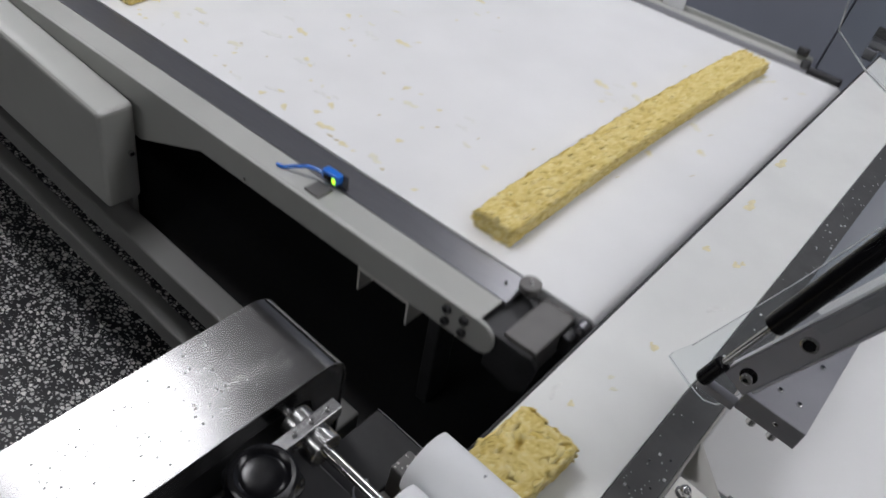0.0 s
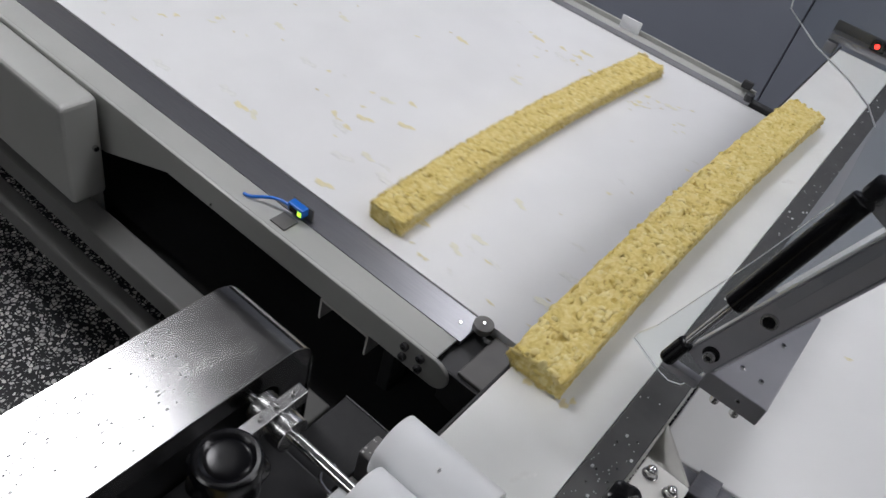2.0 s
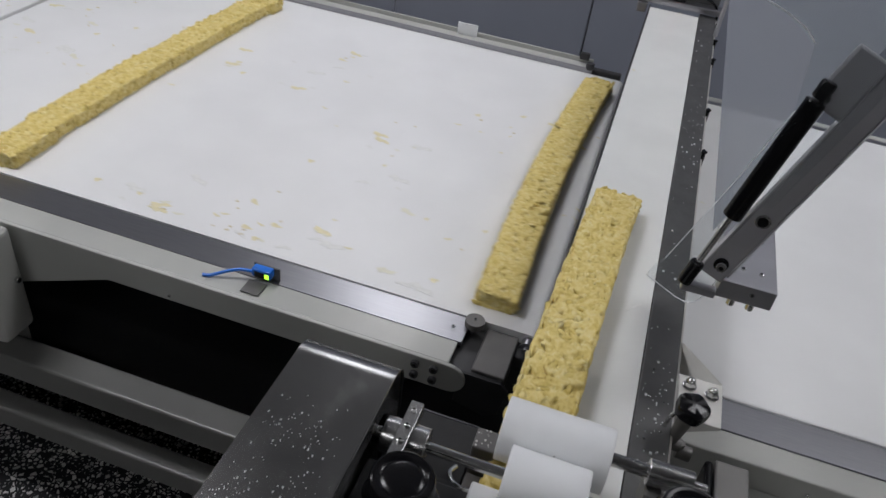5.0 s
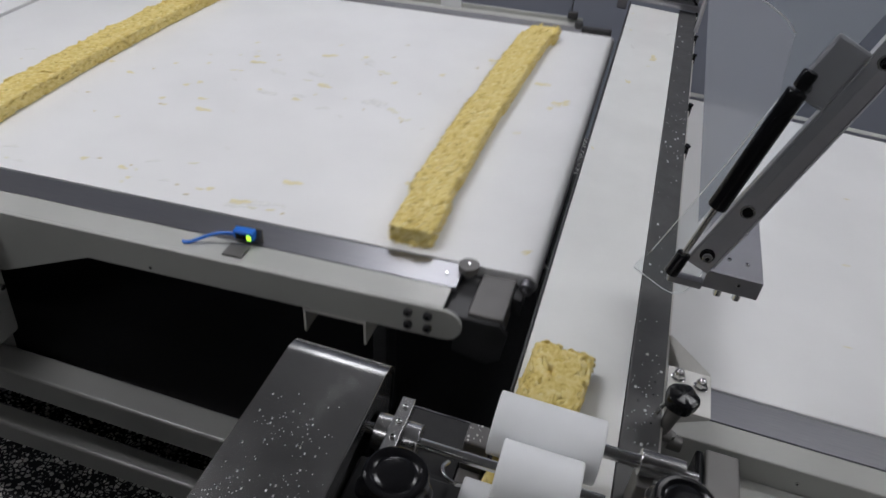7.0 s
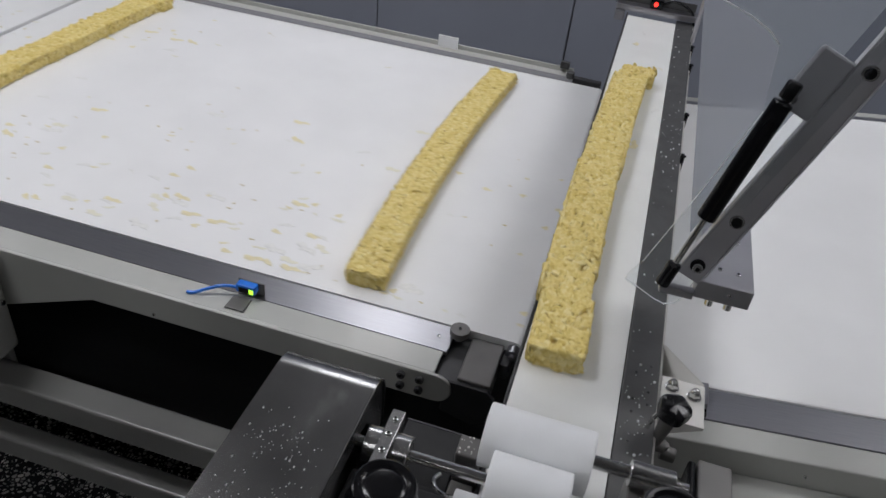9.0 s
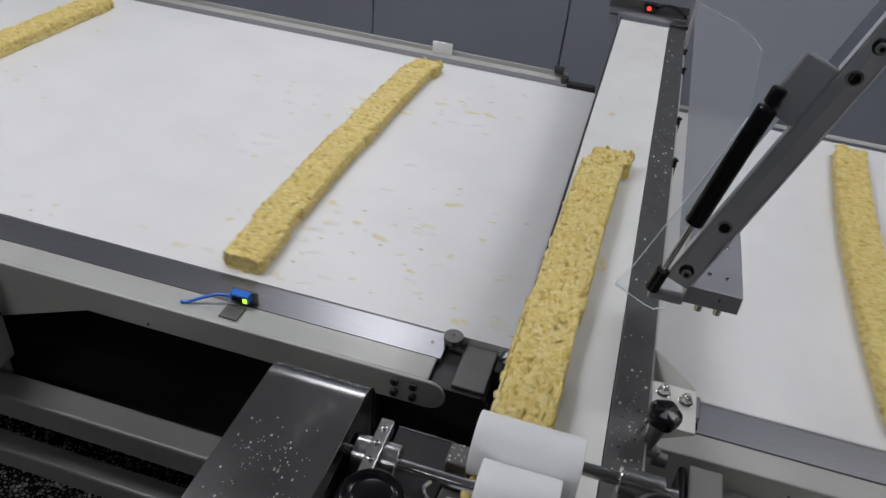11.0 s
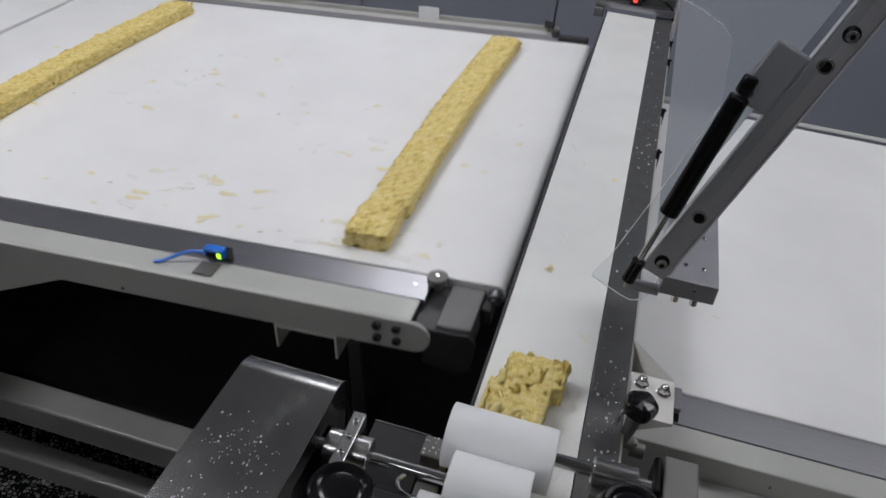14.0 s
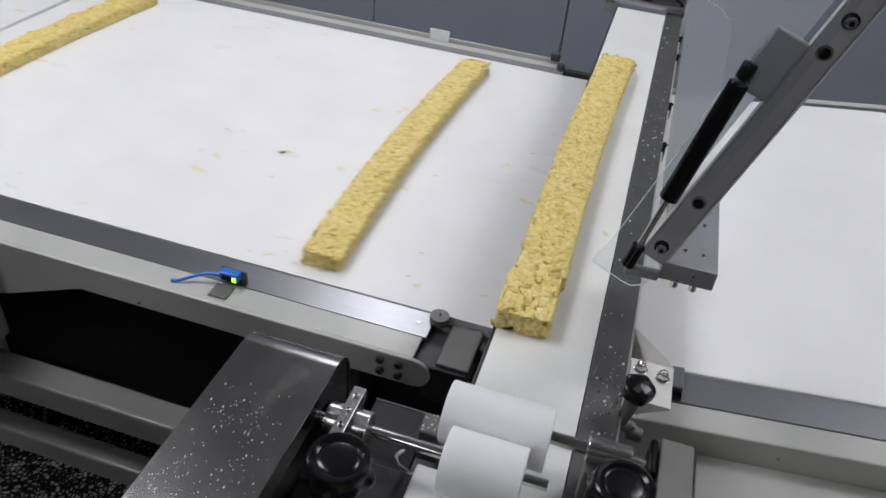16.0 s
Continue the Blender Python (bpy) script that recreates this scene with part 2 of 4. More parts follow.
def mesh_of(name, bm, mat):
    bm.normal_update()
    for f in bm.faces:
        f.smooth = True
    # crisp where the faces meet at an angle or a small bevel meets a large face
    for e in bm.edges:
        if len(e.link_faces) == 2:
            turn = math.degrees(e.calc_face_angle(0))
            areas = sorted(f.calc_area() for f in e.link_faces)
            if turn > 28 or (turn > 12 and areas[1] > 10 * areas[0]):
                e.smooth = False
    me = bpy.data.meshes.new(name)
    bm.to_mesh(me)
    bm.free()
    me.materials.append(mat)
    return me


def part(name, bm, mat, parent=None, label=""):
    ob = new(name, mesh_of(name, bm, mat))
    if parent:
        ob.parent = parent
    if label:
        tagged(ob, label)
    return ob


def thing(name, label, category, group="", kind="", at=None):
    ob = new(name)
    ob.empty_display_size = 0.05
    if at is not None:
        ob.matrix_basis = at
    return tagged(ob, label, category, group, kind)


def B():
    return bmesh.new()


def bolt_mesh(r=0.005, h=0.006, mat=CHROME):
    """A cap screw with a hexagon socket, along +z."""
    bm = B()
    cyl(bm, (0, 0, 0), (0, 0, h), r, 16, bevel=r * 0.14)
    cyl(bm, (0, 0, h - 0.0005), (0, 0, h + 0.0004), r * 0.5, 6)
    me = mesh_of("bolt", bm, mat)
    me.materials.append(BLACK)
    for p in me.polygons:
        if p.center.z > h * 0.98 and (p.center.x ** 2 + p.center.y ** 2) < (r * 0.55) ** 2 and p.normal.z > 0.5 and p.area < r * r * 0.8 and p.center.z > h:
            p.material_index = 1
    return me


BOLT = bolt_mesh(0.0068, 0.008)
BEAMBOLT = bolt_mesh(0.0080, 0.008, DARK)
BIGBOLT = bolt_mesh(0.0085, 0.010)
LONGBOLT = bolt_mesh(0.0055, 0.011)
PIN = bolt_mesh(0.0017, 0.0012)
TINYBOLT = bolt_mesh(0.0032, 0.003)
FACING = {"z": (0, 0, 0), "-z": (180, 0, 0), "-y": (90, 0, 0), "y": (-90, 0, 0), "x": (0, 90, 0), "-x": (0, -90, 0)}


def bolt(parent, x, y, z, way="-y", me=None, name="bolt", turn=None):
    ob = new(name, me or BOLT)
    ob.parent = parent
    ob.matrix_basis = pose(x, y, z, *(turn or FACING[way]))
    return ob


# ---------------------------------------------------------------- the room
ROOM = (-13.5, 10.5, -6.6, 2.3)
X0, X1, Y0, Y1 = ROOM


def room():
    bm = B()
    box(bm, X0, X1, Y0, Y1 + 0.1, -0.1, 0)
    tagged(part("floor", bm, TERR), "black terrazzo floor with white stone chips", "floor", kind="structure")
    bm = B()
    box(bm, X0, X1, Y0, Y1 + 0.1, CEIL, CEIL + 0.1)
    tagged(part("ceiling", bm, CEILM), "plain unseen factory ceiling, its paint darkened for weak light", "ceiling", kind="structure")
    for name, x0, x1, y0, y1 in (("wall_south", X0, X1, Y0 - 0.12, Y0), ("wall_west", X0 - 0.12, X0, Y0 - 0.12, Y1 + 0.22), ("wall_east", X1, X1 + 0.12, Y0 - 0.12, Y1 + 0.22)):
        bm = B()
        box(bm, x0, x1, y0, y1, 0, CEIL)
        tagged(part(name, bm, CEILM), "plain unseen factory wall in the darkened ceiling paint", "wall", kind="structure")
    bm = B()
    box(bm, X0, X1, Y1 + 0.03, Y1 + 0.15, 0, CEIL)
    wall = tagged(part("wall_north", bm, DARK), "blue-grey sheet metal panel wall with dark joints", "wall", kind="structure")
    w = 0.9
    bm = B()
    box(bm, 0.003, w - 0.003, 0, 0.03, 0, CEIL, 0.003, 1)
    me = mesh_of("panel", bm, WALLM)
    x = -0.40 - 15 * w
    while x < X1 - w:
        if x >= X0 and not -0.41 < x < 1.5:
            p = new("panel", me)
            p.parent = wall
            p.location = (x, Y1, 0)
        x += w
    bm = B()
    box(bm, -0.397, 1.397, 0, 0.03, 0, CEIL, 0.003, 1)
    ob = part("panel", bm, WALLM, wall, "wide blue-grey panel")
    ob.location = (0, Y1, 0)
    for x, y, lx, ly, watts, high in LIGHTS:
        lamp = thing("ceiling_light", "white overhead light panel out of view, switched on", "ceiling light", "ceiling lights", at=pose(x, y, high))
        for u in (-lx * 0.4, lx * 0.4) if high < CEIL else ():
            bm = B()
            cyl(bm, (u, 0, -0.003), (u, 0, CEIL - high), 0.006, 10)
            part("hanger", bm, CEILM, lamp)
        a, b = lx / 2, ly / 2
        bm = B()
        for q in ((-a, a, -b, 0.015 - b), (-a, a, b - 0.015, b), (-a, 0.015 - a, 0.015 - b, b - 0.015), (a - 0.015, a, 0.015 - b, b - 0.015)):
            box(bm, *q, -0.05, 0)
        part("frame", bm, CEILM, lamp)
        bm = B()
        box(bm, 0.016 - a, a - 0.016, 0.016 - b, b - 0.016, -0.02, -0.004)
        part("diffuser", bm, LAMP, lamp)
        data = bpy.data.lights.new("tube_light", "AREA")
        data.shape, data.size, data.size_y, data.energy = "RECTANGLE", lx - 0.05, ly - 0.05, watts
        data.color = (0.968, 0.965, 1.03)
        ob = new("tube_light", data)
        ob.location = (x, y, high - 0.055)


room()

# ---------------------------------------------------------------- the lifting infeed conveyor
PX, PZ = -1.91, 0.74          # hinge of the lifting conveyor
TOP = 0.755                   # belt height of the wide conveyors
NOSE = -0.160                 # where the belt turns down at the nose
SPEED = 0.485                 # metres a second
HINGE = pose(PX, 0, PZ)


def L(x):
    return x - PX


def Z(z):
    return z - PZ


def round_end(x_end, zc, r, n=10):
    return [(x_end - r + r * math.sin(a), zc + r * math.cos(a)) for a in np.linspace(0, math.pi, n)]


def infeed():
    c = thing("infeed_conveyor", "lifting infeed conveyor with white belt and grey painted side beams", "conveyor", at=HINGE)
    # belt with its turned nose
    bm = B()
    r = 0.018
    n = [(L(NOSE) + r * math.sin(a) - r, Z(TOP) - r + r * math.cos(a)) for a in np.linspace(0, math.pi, 9)]
    low = [(x, z) for x, z in n]
    prism(bm, [(0.0, Z(TOP)), *low, (0.0, Z(TOP) - 2 * r)], "y", 0.016, 1.252)
    part("belt", bm, BELT, c, "plain white food belt with faint yellow oil marks")
    # near side beam, deeper towards the hinge, rounded at the nose
    zt, zb = Z(0.752), Z(0.687)
    bm = B()
    ends = round_end(L(-0.262), (zt + zb) / 2, (zt - zb) / 2)
    prism(bm, [(L(-1.88), zt), *ends, (L(-1.0), zb), (L(-1.22), Z(0.60)), (L(-1.88), Z(0.60))], "y", -0.119, -0.111, 0.0025)
    box(bm, L(-1.88), L(-0.298), -0.112, -0.0545, zt - 0.006, zt, 0.002)
    part("side_beam", bm, PAINT, c)
    bm = B()
    box(bm, L(-1.88), L(-0.292), -0.0540, 0.0135, zt - 0.009, zt + 0.0006)
    part("edge_strip", bm, STEEL, c, "brushed stainless edge strip")
    # far side rail
    bm = B()
    box(bm, L(-1.88), L(-0.27), 1.256, 1.30, Z(0.70), Z(0.768), 0.002)
    box(bm, L(-1.88), L(-0.27), 1.300, 1.306, Z(0.68), Z(0.782), 0.002)
    part("side_beam", bm, PAINT, c)
    bm = B()
    box(bm, L(-1.88), L(-0.265), 1.2535, 1.2565, Z(0.72), Z(0.771))
    part("edge_strip", bm, STEEL, c)
    bm = B()
    box(bm, L(-0.27), L(-0.175), 1.262, 1.285, Z(0.71), Z(0.768), 0.004)
    cyl(bm, (L(-0.275), 1.262, Z(0.765)), (L(-0.275), 1.262, Z(0.785)), 0.013, 16, bevel=0.002)
    box(bm, L(-0.315), L(-0.285), 1.285, 1.30, Z(0.78), Z(0.803), 0.003)
    part("nose_bracket", bm, DARK, c, "black nose bracket at the far side")
    # small white reflector plate on the far rail
    bm = B()
    box(bm, L(-0.722), L(-0.655), 1.288, 1.292, Z(0.745), Z(0.808), 0.0012)
    part("reflector_plate", bm, WHITEP, c, "small white reflector plate")
    # nose bracket on the near side
    bm = B()
    box(bm, L(-0.320), L(-0.245), -0.108, 0.012, Z(0.695), Z(0.738), 0.002)
    prism(bm, [(L(-0.28), Z(0.737)), (L(-0.20), Z(0.737)), (L(-0.185), Z(0.72)), (L(-0.195), Z(0.66)), (L(-0.22), Z(0.645)), (L(-0.28), Z(0.66))], "y", -0.11, -0.102, 0.001)
    box(bm, L(-0.205), L(-0.178), -0.03, 0.013, Z(0.70), Z(0.735), 0.003)
    part("nose_bracket", bm, DARK, c, "black nose bracket")
    bm = B()
    box(bm, L(-0.258), L(-0.196), -0.102, 0.012, Z(0.69), Z(0.745), 0.003)
    part("tensioner_block", bm, GREYP, c, "dull grey belt tensioner block")
    bm = B()
    cyl(bm, (L(NOSE) - r, 0.017, Z(TOP) - r), (L(NOSE) - r, -0.004, Z(TOP) - r), 0.013, 20, bevel=0.001)
    cyl(bm, (L(NOSE) - r, -0.004, Z(TOP) - r), (L(NOSE) - r, -0.012, Z(TOP) - r), 0.006, 12)
    part("roller_end", bm, STEEL, c)
    # knurled washer on the edge strip's end
    bm = B()
    cyl(bm, (L(-0.282), -0.004, Z(0.748)), (L(-0.282), -0.004, Z(0.757)), 0.011, 20)
    cyl(bm, (L(-0.282), -0.004, Z(0.757)), (L(-0.282), -0.004, Z(0.770)), 0.0185, 32, bevel=0.0006)
    w = part("washer", bm, GREYP, c, "turned steel washer")
    bolt(w, L(-0.282), -0.004, Z(0.770), "z", TINYBOLT)
    for x in (-0.356, -0.321):
        for z in (0.735, 0.708):
            bolt(c, L(x), -0.119, Z(z), "-y", BEAMBOLT)
    bolt(c, L(-0.318), -0.02, Z(0.7525), "z", TINYBOLT)
    bolt(c, L(-0.86), -0.119, Z(0.70), "-y", TINYBOLT)
    # sheet metal channel under the beam
    bm = B()
    for a in ((-0.555, -0.435, Z(0.680), Z(0.6865)), (-0.555, -0.5505, Z(0.632), Z(0.680)), (-0.4395, -0.435, Z(0.632), Z(0.680))):
        box(bm, L(a[0]), L(a[1]), -0.1185, -0.02, a[2], a[3])
    part("channel", bm, WHITEB, c, "thin bent sheet channel under the beam")
    bm = B()
    box(bm, L(-0.47), L(-0.44), 0.0, 0.06, Z(0.30), Z(0.67), 0.003)
    cyl(bm, (L(-0.36), 0.02, Z(0.62)), (L(-0.36), 1.24, Z(0.62)), 0.028, 20)
    part("lift_strut", bm, DARK, c, "black lifting strut under the belt")
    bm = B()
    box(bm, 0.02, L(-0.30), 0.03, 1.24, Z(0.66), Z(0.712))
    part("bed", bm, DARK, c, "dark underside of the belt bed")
    # photoelectric sensor
    bm = B()
    box(bm, L(-0.712), L(-0.672), -0.064, -0.046, Z(0.764), Z(0.783), 0.003)
    s = part("photo_sensor", bm, BLUE, c, "small blue photoelectric sensor with lit indicator")
    bm = B()
    box(bm, L(-0.715), L(-0.678), -0.102, -0.066, Z(0.7535), Z(0.756))
    box(bm, L(-0.715), L(-0.662), -0.046, -0.043, Z(0.7535), Z(0.782))
    part("sensor_bracket", bm, GREYP, s, "bent steel sensor bracket")
    bm = B()
    box(bm, L(-0.684), L(-0.6755), -0.0652, -0.0638, Z(0.767), Z(0.777))
    part("indicator", bm, LED_GREEN, s, "lit green indicator window")
    bm = B()
    box(bm, L(-0.706), L(-0.6845), -0.0648, -0.0638, Z(0.766), Z(0.778))
    part("lens", bm, BLACK, s, "dark sensor lens")
    bm = B()
    pipe(bm, smooth_path([(L(-0.710), -0.060, Z(0.772)), (L(-0.735), -0.066, Z(0.773)), (L(-0.76), -0.076, Z(0.766)), (L(-0.785), -0.088, Z(0.757)), (L(-0.80), -0.092, Z(0.756))]), 0.0032)
    part("cable", bm, BLUE, s, "blue sensor cable")
    return c


infeed_conveyor = infeed()


# ---------------------------------------------------------------- upstream conveyor, frame and outfeed conveyor
def long_conveyor(name, label, x0, x1, lower, legs=True):
    c = thing(name, label, "conveyor")
    bm = B()
    box(bm, x0, x1, 0.012, 1.248, TOP - 0.036, TOP, 0.004)
    part("belt", bm, BELT, c)
    for y0, y1, ys in ((-0.119, -0.064, (-0.0635, 0.0095)), (1.275, 1.31, (1.2505, 1.2745))):
        bm = B()
        box(bm, x0, x1, y0, y1, lower, TOP - 0.004, 0.003)
        part("side_beam", bm, PAINT, c)
        bm = B()
        box(bm, x0, x1, *ys, TOP - 0.012, TOP - 0.002, 0.001)
        part("edge_strip", bm, STEEL, c)
    k = x0 + 0.5
    while legs and k < x1 - 0.15:
        bm = B()
        box(bm, k, k + 0.06, -0.10, -0.05, 0, lower, 0.003)
        part("leg", bm, PAINT, c)
        bm = B()
        box(bm, k, k + 0.06, 1.25, 1.30, 0, lower, 0.003)
        part("leg", bm, PAINT, c)
        k += 1.9
    return c


upstream = long_conveyor("feed_conveyor", "long white belt conveyor with grey painted beams", X0 + 0.3, -1.93, 0.60)
# the outfeed deck lifts about an axis under the cross conveyor; a fixed conveyor takes over behind it
OX, OZ, OEND = -0.02, 0.755, 2.40
outfeed = long_conveyor("outfeed_conveyor", "lifting wide white outfeed belt with steel edge strip and grey beam", 0.060, OEND, 0.655, False)
far_outfeed = long_conveyor("far_conveyor", "long white belt conveyor behind the outfeed belt", OEND + 0.015, X1 - 0.3, 0.655)
OUTHINGE = pose(OX, 0, OZ)


def outfeed_frame():
    c = thing("support_stand", "grey painted floor stand under the outfeed belt", "stand")
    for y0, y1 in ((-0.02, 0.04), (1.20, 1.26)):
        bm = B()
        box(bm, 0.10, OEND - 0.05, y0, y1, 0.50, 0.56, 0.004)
        part("rail", bm, SHADEDPAINT, c)
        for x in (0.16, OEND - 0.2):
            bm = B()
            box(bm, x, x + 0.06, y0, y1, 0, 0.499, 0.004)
            part("leg", bm, SHADEDPAINT, c)


outfeed_frame()


def outfeed_details():
    bm = B()
    box(bm, 0.135, 0.172, -0.045, 0.008, TOP - 0.001, TOP + 0.014, 0.002)
    part("end_plate", bm, STEEL, outfeed, "short steel end plate")
    bm = B()
    box(bm, 0.135, 0.170, -0.062, -0.047, TOP - 0.004, TOP + 0.004)
    part("slot", bm, BLACK, outfeed)
    bm = B()
    box(bm, 0.205, OEND - 0.02, -0.225, -0.1195, 0.685, 0.697, 0.003)
    part("ledge", bm, PAINT, outfeed, "pale painted ledge under the beam")
    for x in (0.33, 0.75, 1.2):
        bolt(outfeed, x, -0.119, 0.722, "-y", TINYBOLT)


outfeed_details()
for o in outfeed.children:
    if o.name.startswith("bolt"):
        o.matrix_basis = pose(-OX, 0, -OZ) @ o.matrix_basis
    else:
        o.data.transform(Matrix.Translation((-OX, 0, -OZ)))
outfeed.matrix_basis = OUTHINGE


def gearbox():
    c = thing("gearbox_cover", "plain dark grey gearbox cover with a black clip", "machine cover")
    bm = B()
    box(bm, 0.107, 0.150, -0.62, -0.337, 0.0, 0.97, 0.003)
    part("housing", bm, GREYP, c)
    bm = B()
    box(bm, 0.094, 0.104, -0.40, -0.345, 0.93, 0.972, 0.003)
    part("clip", bm, BLACK, c)
    bm = B()
    cyl(bm, (0.098, -0.385, 0.96), (0.098, -0.45, 0.95), 0.004, 12)
    part("pull_rod", bm, CHROME, c)


gearbox()


def stand():
    c = thing("conveyor_frame", "grey painted floor frame of the lifting conveyor", "frame")
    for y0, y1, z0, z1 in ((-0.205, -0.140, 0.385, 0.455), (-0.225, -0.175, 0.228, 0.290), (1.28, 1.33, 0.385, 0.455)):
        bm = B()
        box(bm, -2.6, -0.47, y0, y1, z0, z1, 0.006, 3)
        part("rail", bm, SHADEDPAINT, c)
    # added black sheet in place of the floor's shade under belt and cover
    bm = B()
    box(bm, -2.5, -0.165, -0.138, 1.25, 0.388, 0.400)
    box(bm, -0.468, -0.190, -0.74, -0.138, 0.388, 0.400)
    part("drip_tray", bm, NEARBLACK, c, "black sheet added for the shade under the belt, behind the upper rail")
    # unseen sheet, added to stop light reaching the floor under the belt
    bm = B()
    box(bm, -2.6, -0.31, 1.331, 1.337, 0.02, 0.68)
    part("skirt_panel", bm, DARK, c, "unseen dark sheet behind the frame, added to keep light out")
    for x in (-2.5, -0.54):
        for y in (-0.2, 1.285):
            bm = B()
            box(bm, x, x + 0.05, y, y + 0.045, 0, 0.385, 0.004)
            part("leg", bm, SHADEDPAINT, c)
    bm = B()
    box(bm, -2.6, -1.195, -0.217, -0.135, 0.510, 0.765, 0.012, 3)
    part("hinge_housing", bm, PAINT, c, "grey painted hinge housing")
    bm = B()
    box(bm, -2.6, -1.24, -0.135, -0.121, 0.401, 0.74)
    part("back_plate", bm, PAINT, c)
    bolt(c, -1.194, -0.155, 0.645, "x", BOLT)
    bm = B()
    box(bm, -0.668, -0.628, -0.172, -0.160, 0.453, 0.490, 0.003)
    part("stop", bm, GREYP, c)
    return c


stand()


# ---------------------------------------------------------------- narrow cross conveyor
H = 0.95


def cross():
    c = thing("cross_conveyor", "narrow cream cross conveyor with dusty dark steel rail", "conveyor")
    bm = B()
    prism(bm, [(-6.3, H), (1.40, H), *[(1.40 + 0.012 * math.sin(a), H - 0.012 + 0.012 * math.cos(a)) for a in np.linspace(0.3, math.pi, 7)], (-6.3, H - 0.024)], "x", -0.148, 0.0)
    part("belt", bm, NARROW, c)
    bm = B()
    box(bm, 0.0015, 0.052, -6.3, 1.43, H - 0.085, H + 0.003, 0.0015)
    part("rail", bm, RAILM, c, "dark steel rail dusted with white crumbs")
    bm = B()
    box(bm, -0.1535, -0.1495, -6.3, 1.43, H - 0.085, H - 0.001, 0.001)
    part("rail", bm, DARK, c)
    bm = B()
    box(bm, -0.149, 0.001, -6.3, 1.36, H - 0.045, H - 0.025)
    part("bed", bm, STEEL, c)
    for y in (-6.2, -4.3, -2.4, -0.98, 1.37):
        for x in (-0.14, 0.0):
            bm = B()
            box(bm, x, x + 0.04, y, y + 0.04, 0, H - 0.086, 0.003)
            part("leg", bm, PAINT, c)
    # far end plate
    bm = B()
    box(bm, -0.19, 0.065, 1.405, 1.445, H + 0.012, H + 0.03, 0.002)
    box(bm, -0.19, -0.16, 1.395, 1.43, H - 0.02, H + 0.011, 0.003)
    part("end_plate", bm, STEEL, c)
    bm = B()
    box(bm, -0.195, 0.05, 1.445, 1.451, H + 0.02, H + 0.055)
    part("end_flange", bm, RAILM, c)
    # rail holes and specks
    bm = B()
    rnd = random.Random(4)
    for k in range(120):
        y = rnd.choice((rnd.uniform(-0.62, 1.38), rnd.gauss(0.55, 0.14), rnd.gauss(-0.30, 0.05)))
        x, s = rnd.uniform(0.006, 0.048), rnd.choice((0.0006, 0.0007, 0.0009, 0.0011, 0.0019))
        box(bm, x - s, x + s, y - s * 1.3, y + s * 1.3, H + 0.0028, H + 0.0028 + s, s * 0.4, 1)
    tagged(part("crumbs", bm, WHITEP, c, "fine pale crumbs on the rail"), kind="stuff")
    for y in (-0.21, -0.265, -0.29, -0.345):
        for x in (0.018, 0.038):
            bolt(c, x, y + x, H + 0.003, "z", PIN, "pin")
    # clips on the outer side of the rail
    for y, h in ((0.72, 0.05), (0.50, 0.06), (1.05, 0.05), (1.33, 0.07), (1.20, 0.04)):
        bm = B()
        box(bm, 0.0525, 0.060, y, y + 0.03, H - 0.03, H + h * 0.12, 0.002)
        cyl(bm, (0.057, y + 0.011, H + h * 0.12), (0.057, y + 0.011, H + h * 0.12 + 0.004), 0.006, 16, bevel=0.001)
        part("clip", bm, BLACK, c, "black clip on the rail's outer side")
    bm = B()
    box(bm, 0.0525, 0.056, -6.3, 1.43, H - 0.14, H - 0.004)
    part("skirt", bm, WHITEB, c, "pale side skirt")
    return c


cross_conveyor = cross()


def far_sensor():
    c = thing("end_sensor", "small sensor with red light and black cable at the belt's end", "sensor")
    bm = B()
    box(bm, -0.09, -0.05, 1.41, 1.44, H + 0.03, H + 0.058, 0.004)
    part("body", bm, BLACK, c)
    bm = B()
    cyl(bm, (-0.072, 1.4101, H + 0.045), (-0.072, 1.4085, H + 0.045), 0.007, 14)
    part("indicator", bm, LED_RED, c, "glowing red indicator")
    bm = B()
    pipe(bm, smooth_path([(-0.05, 1.425, H + 0.045), (-0.02, 1.42, H + 0.06), (0.02, 1.42, H + 0.05), (0.05, 1.42, H + 0.02), (0.056, 1.43, H - 0.05)]), 0.004)
    part("cable", bm, BLACK, c)


far_sensor()


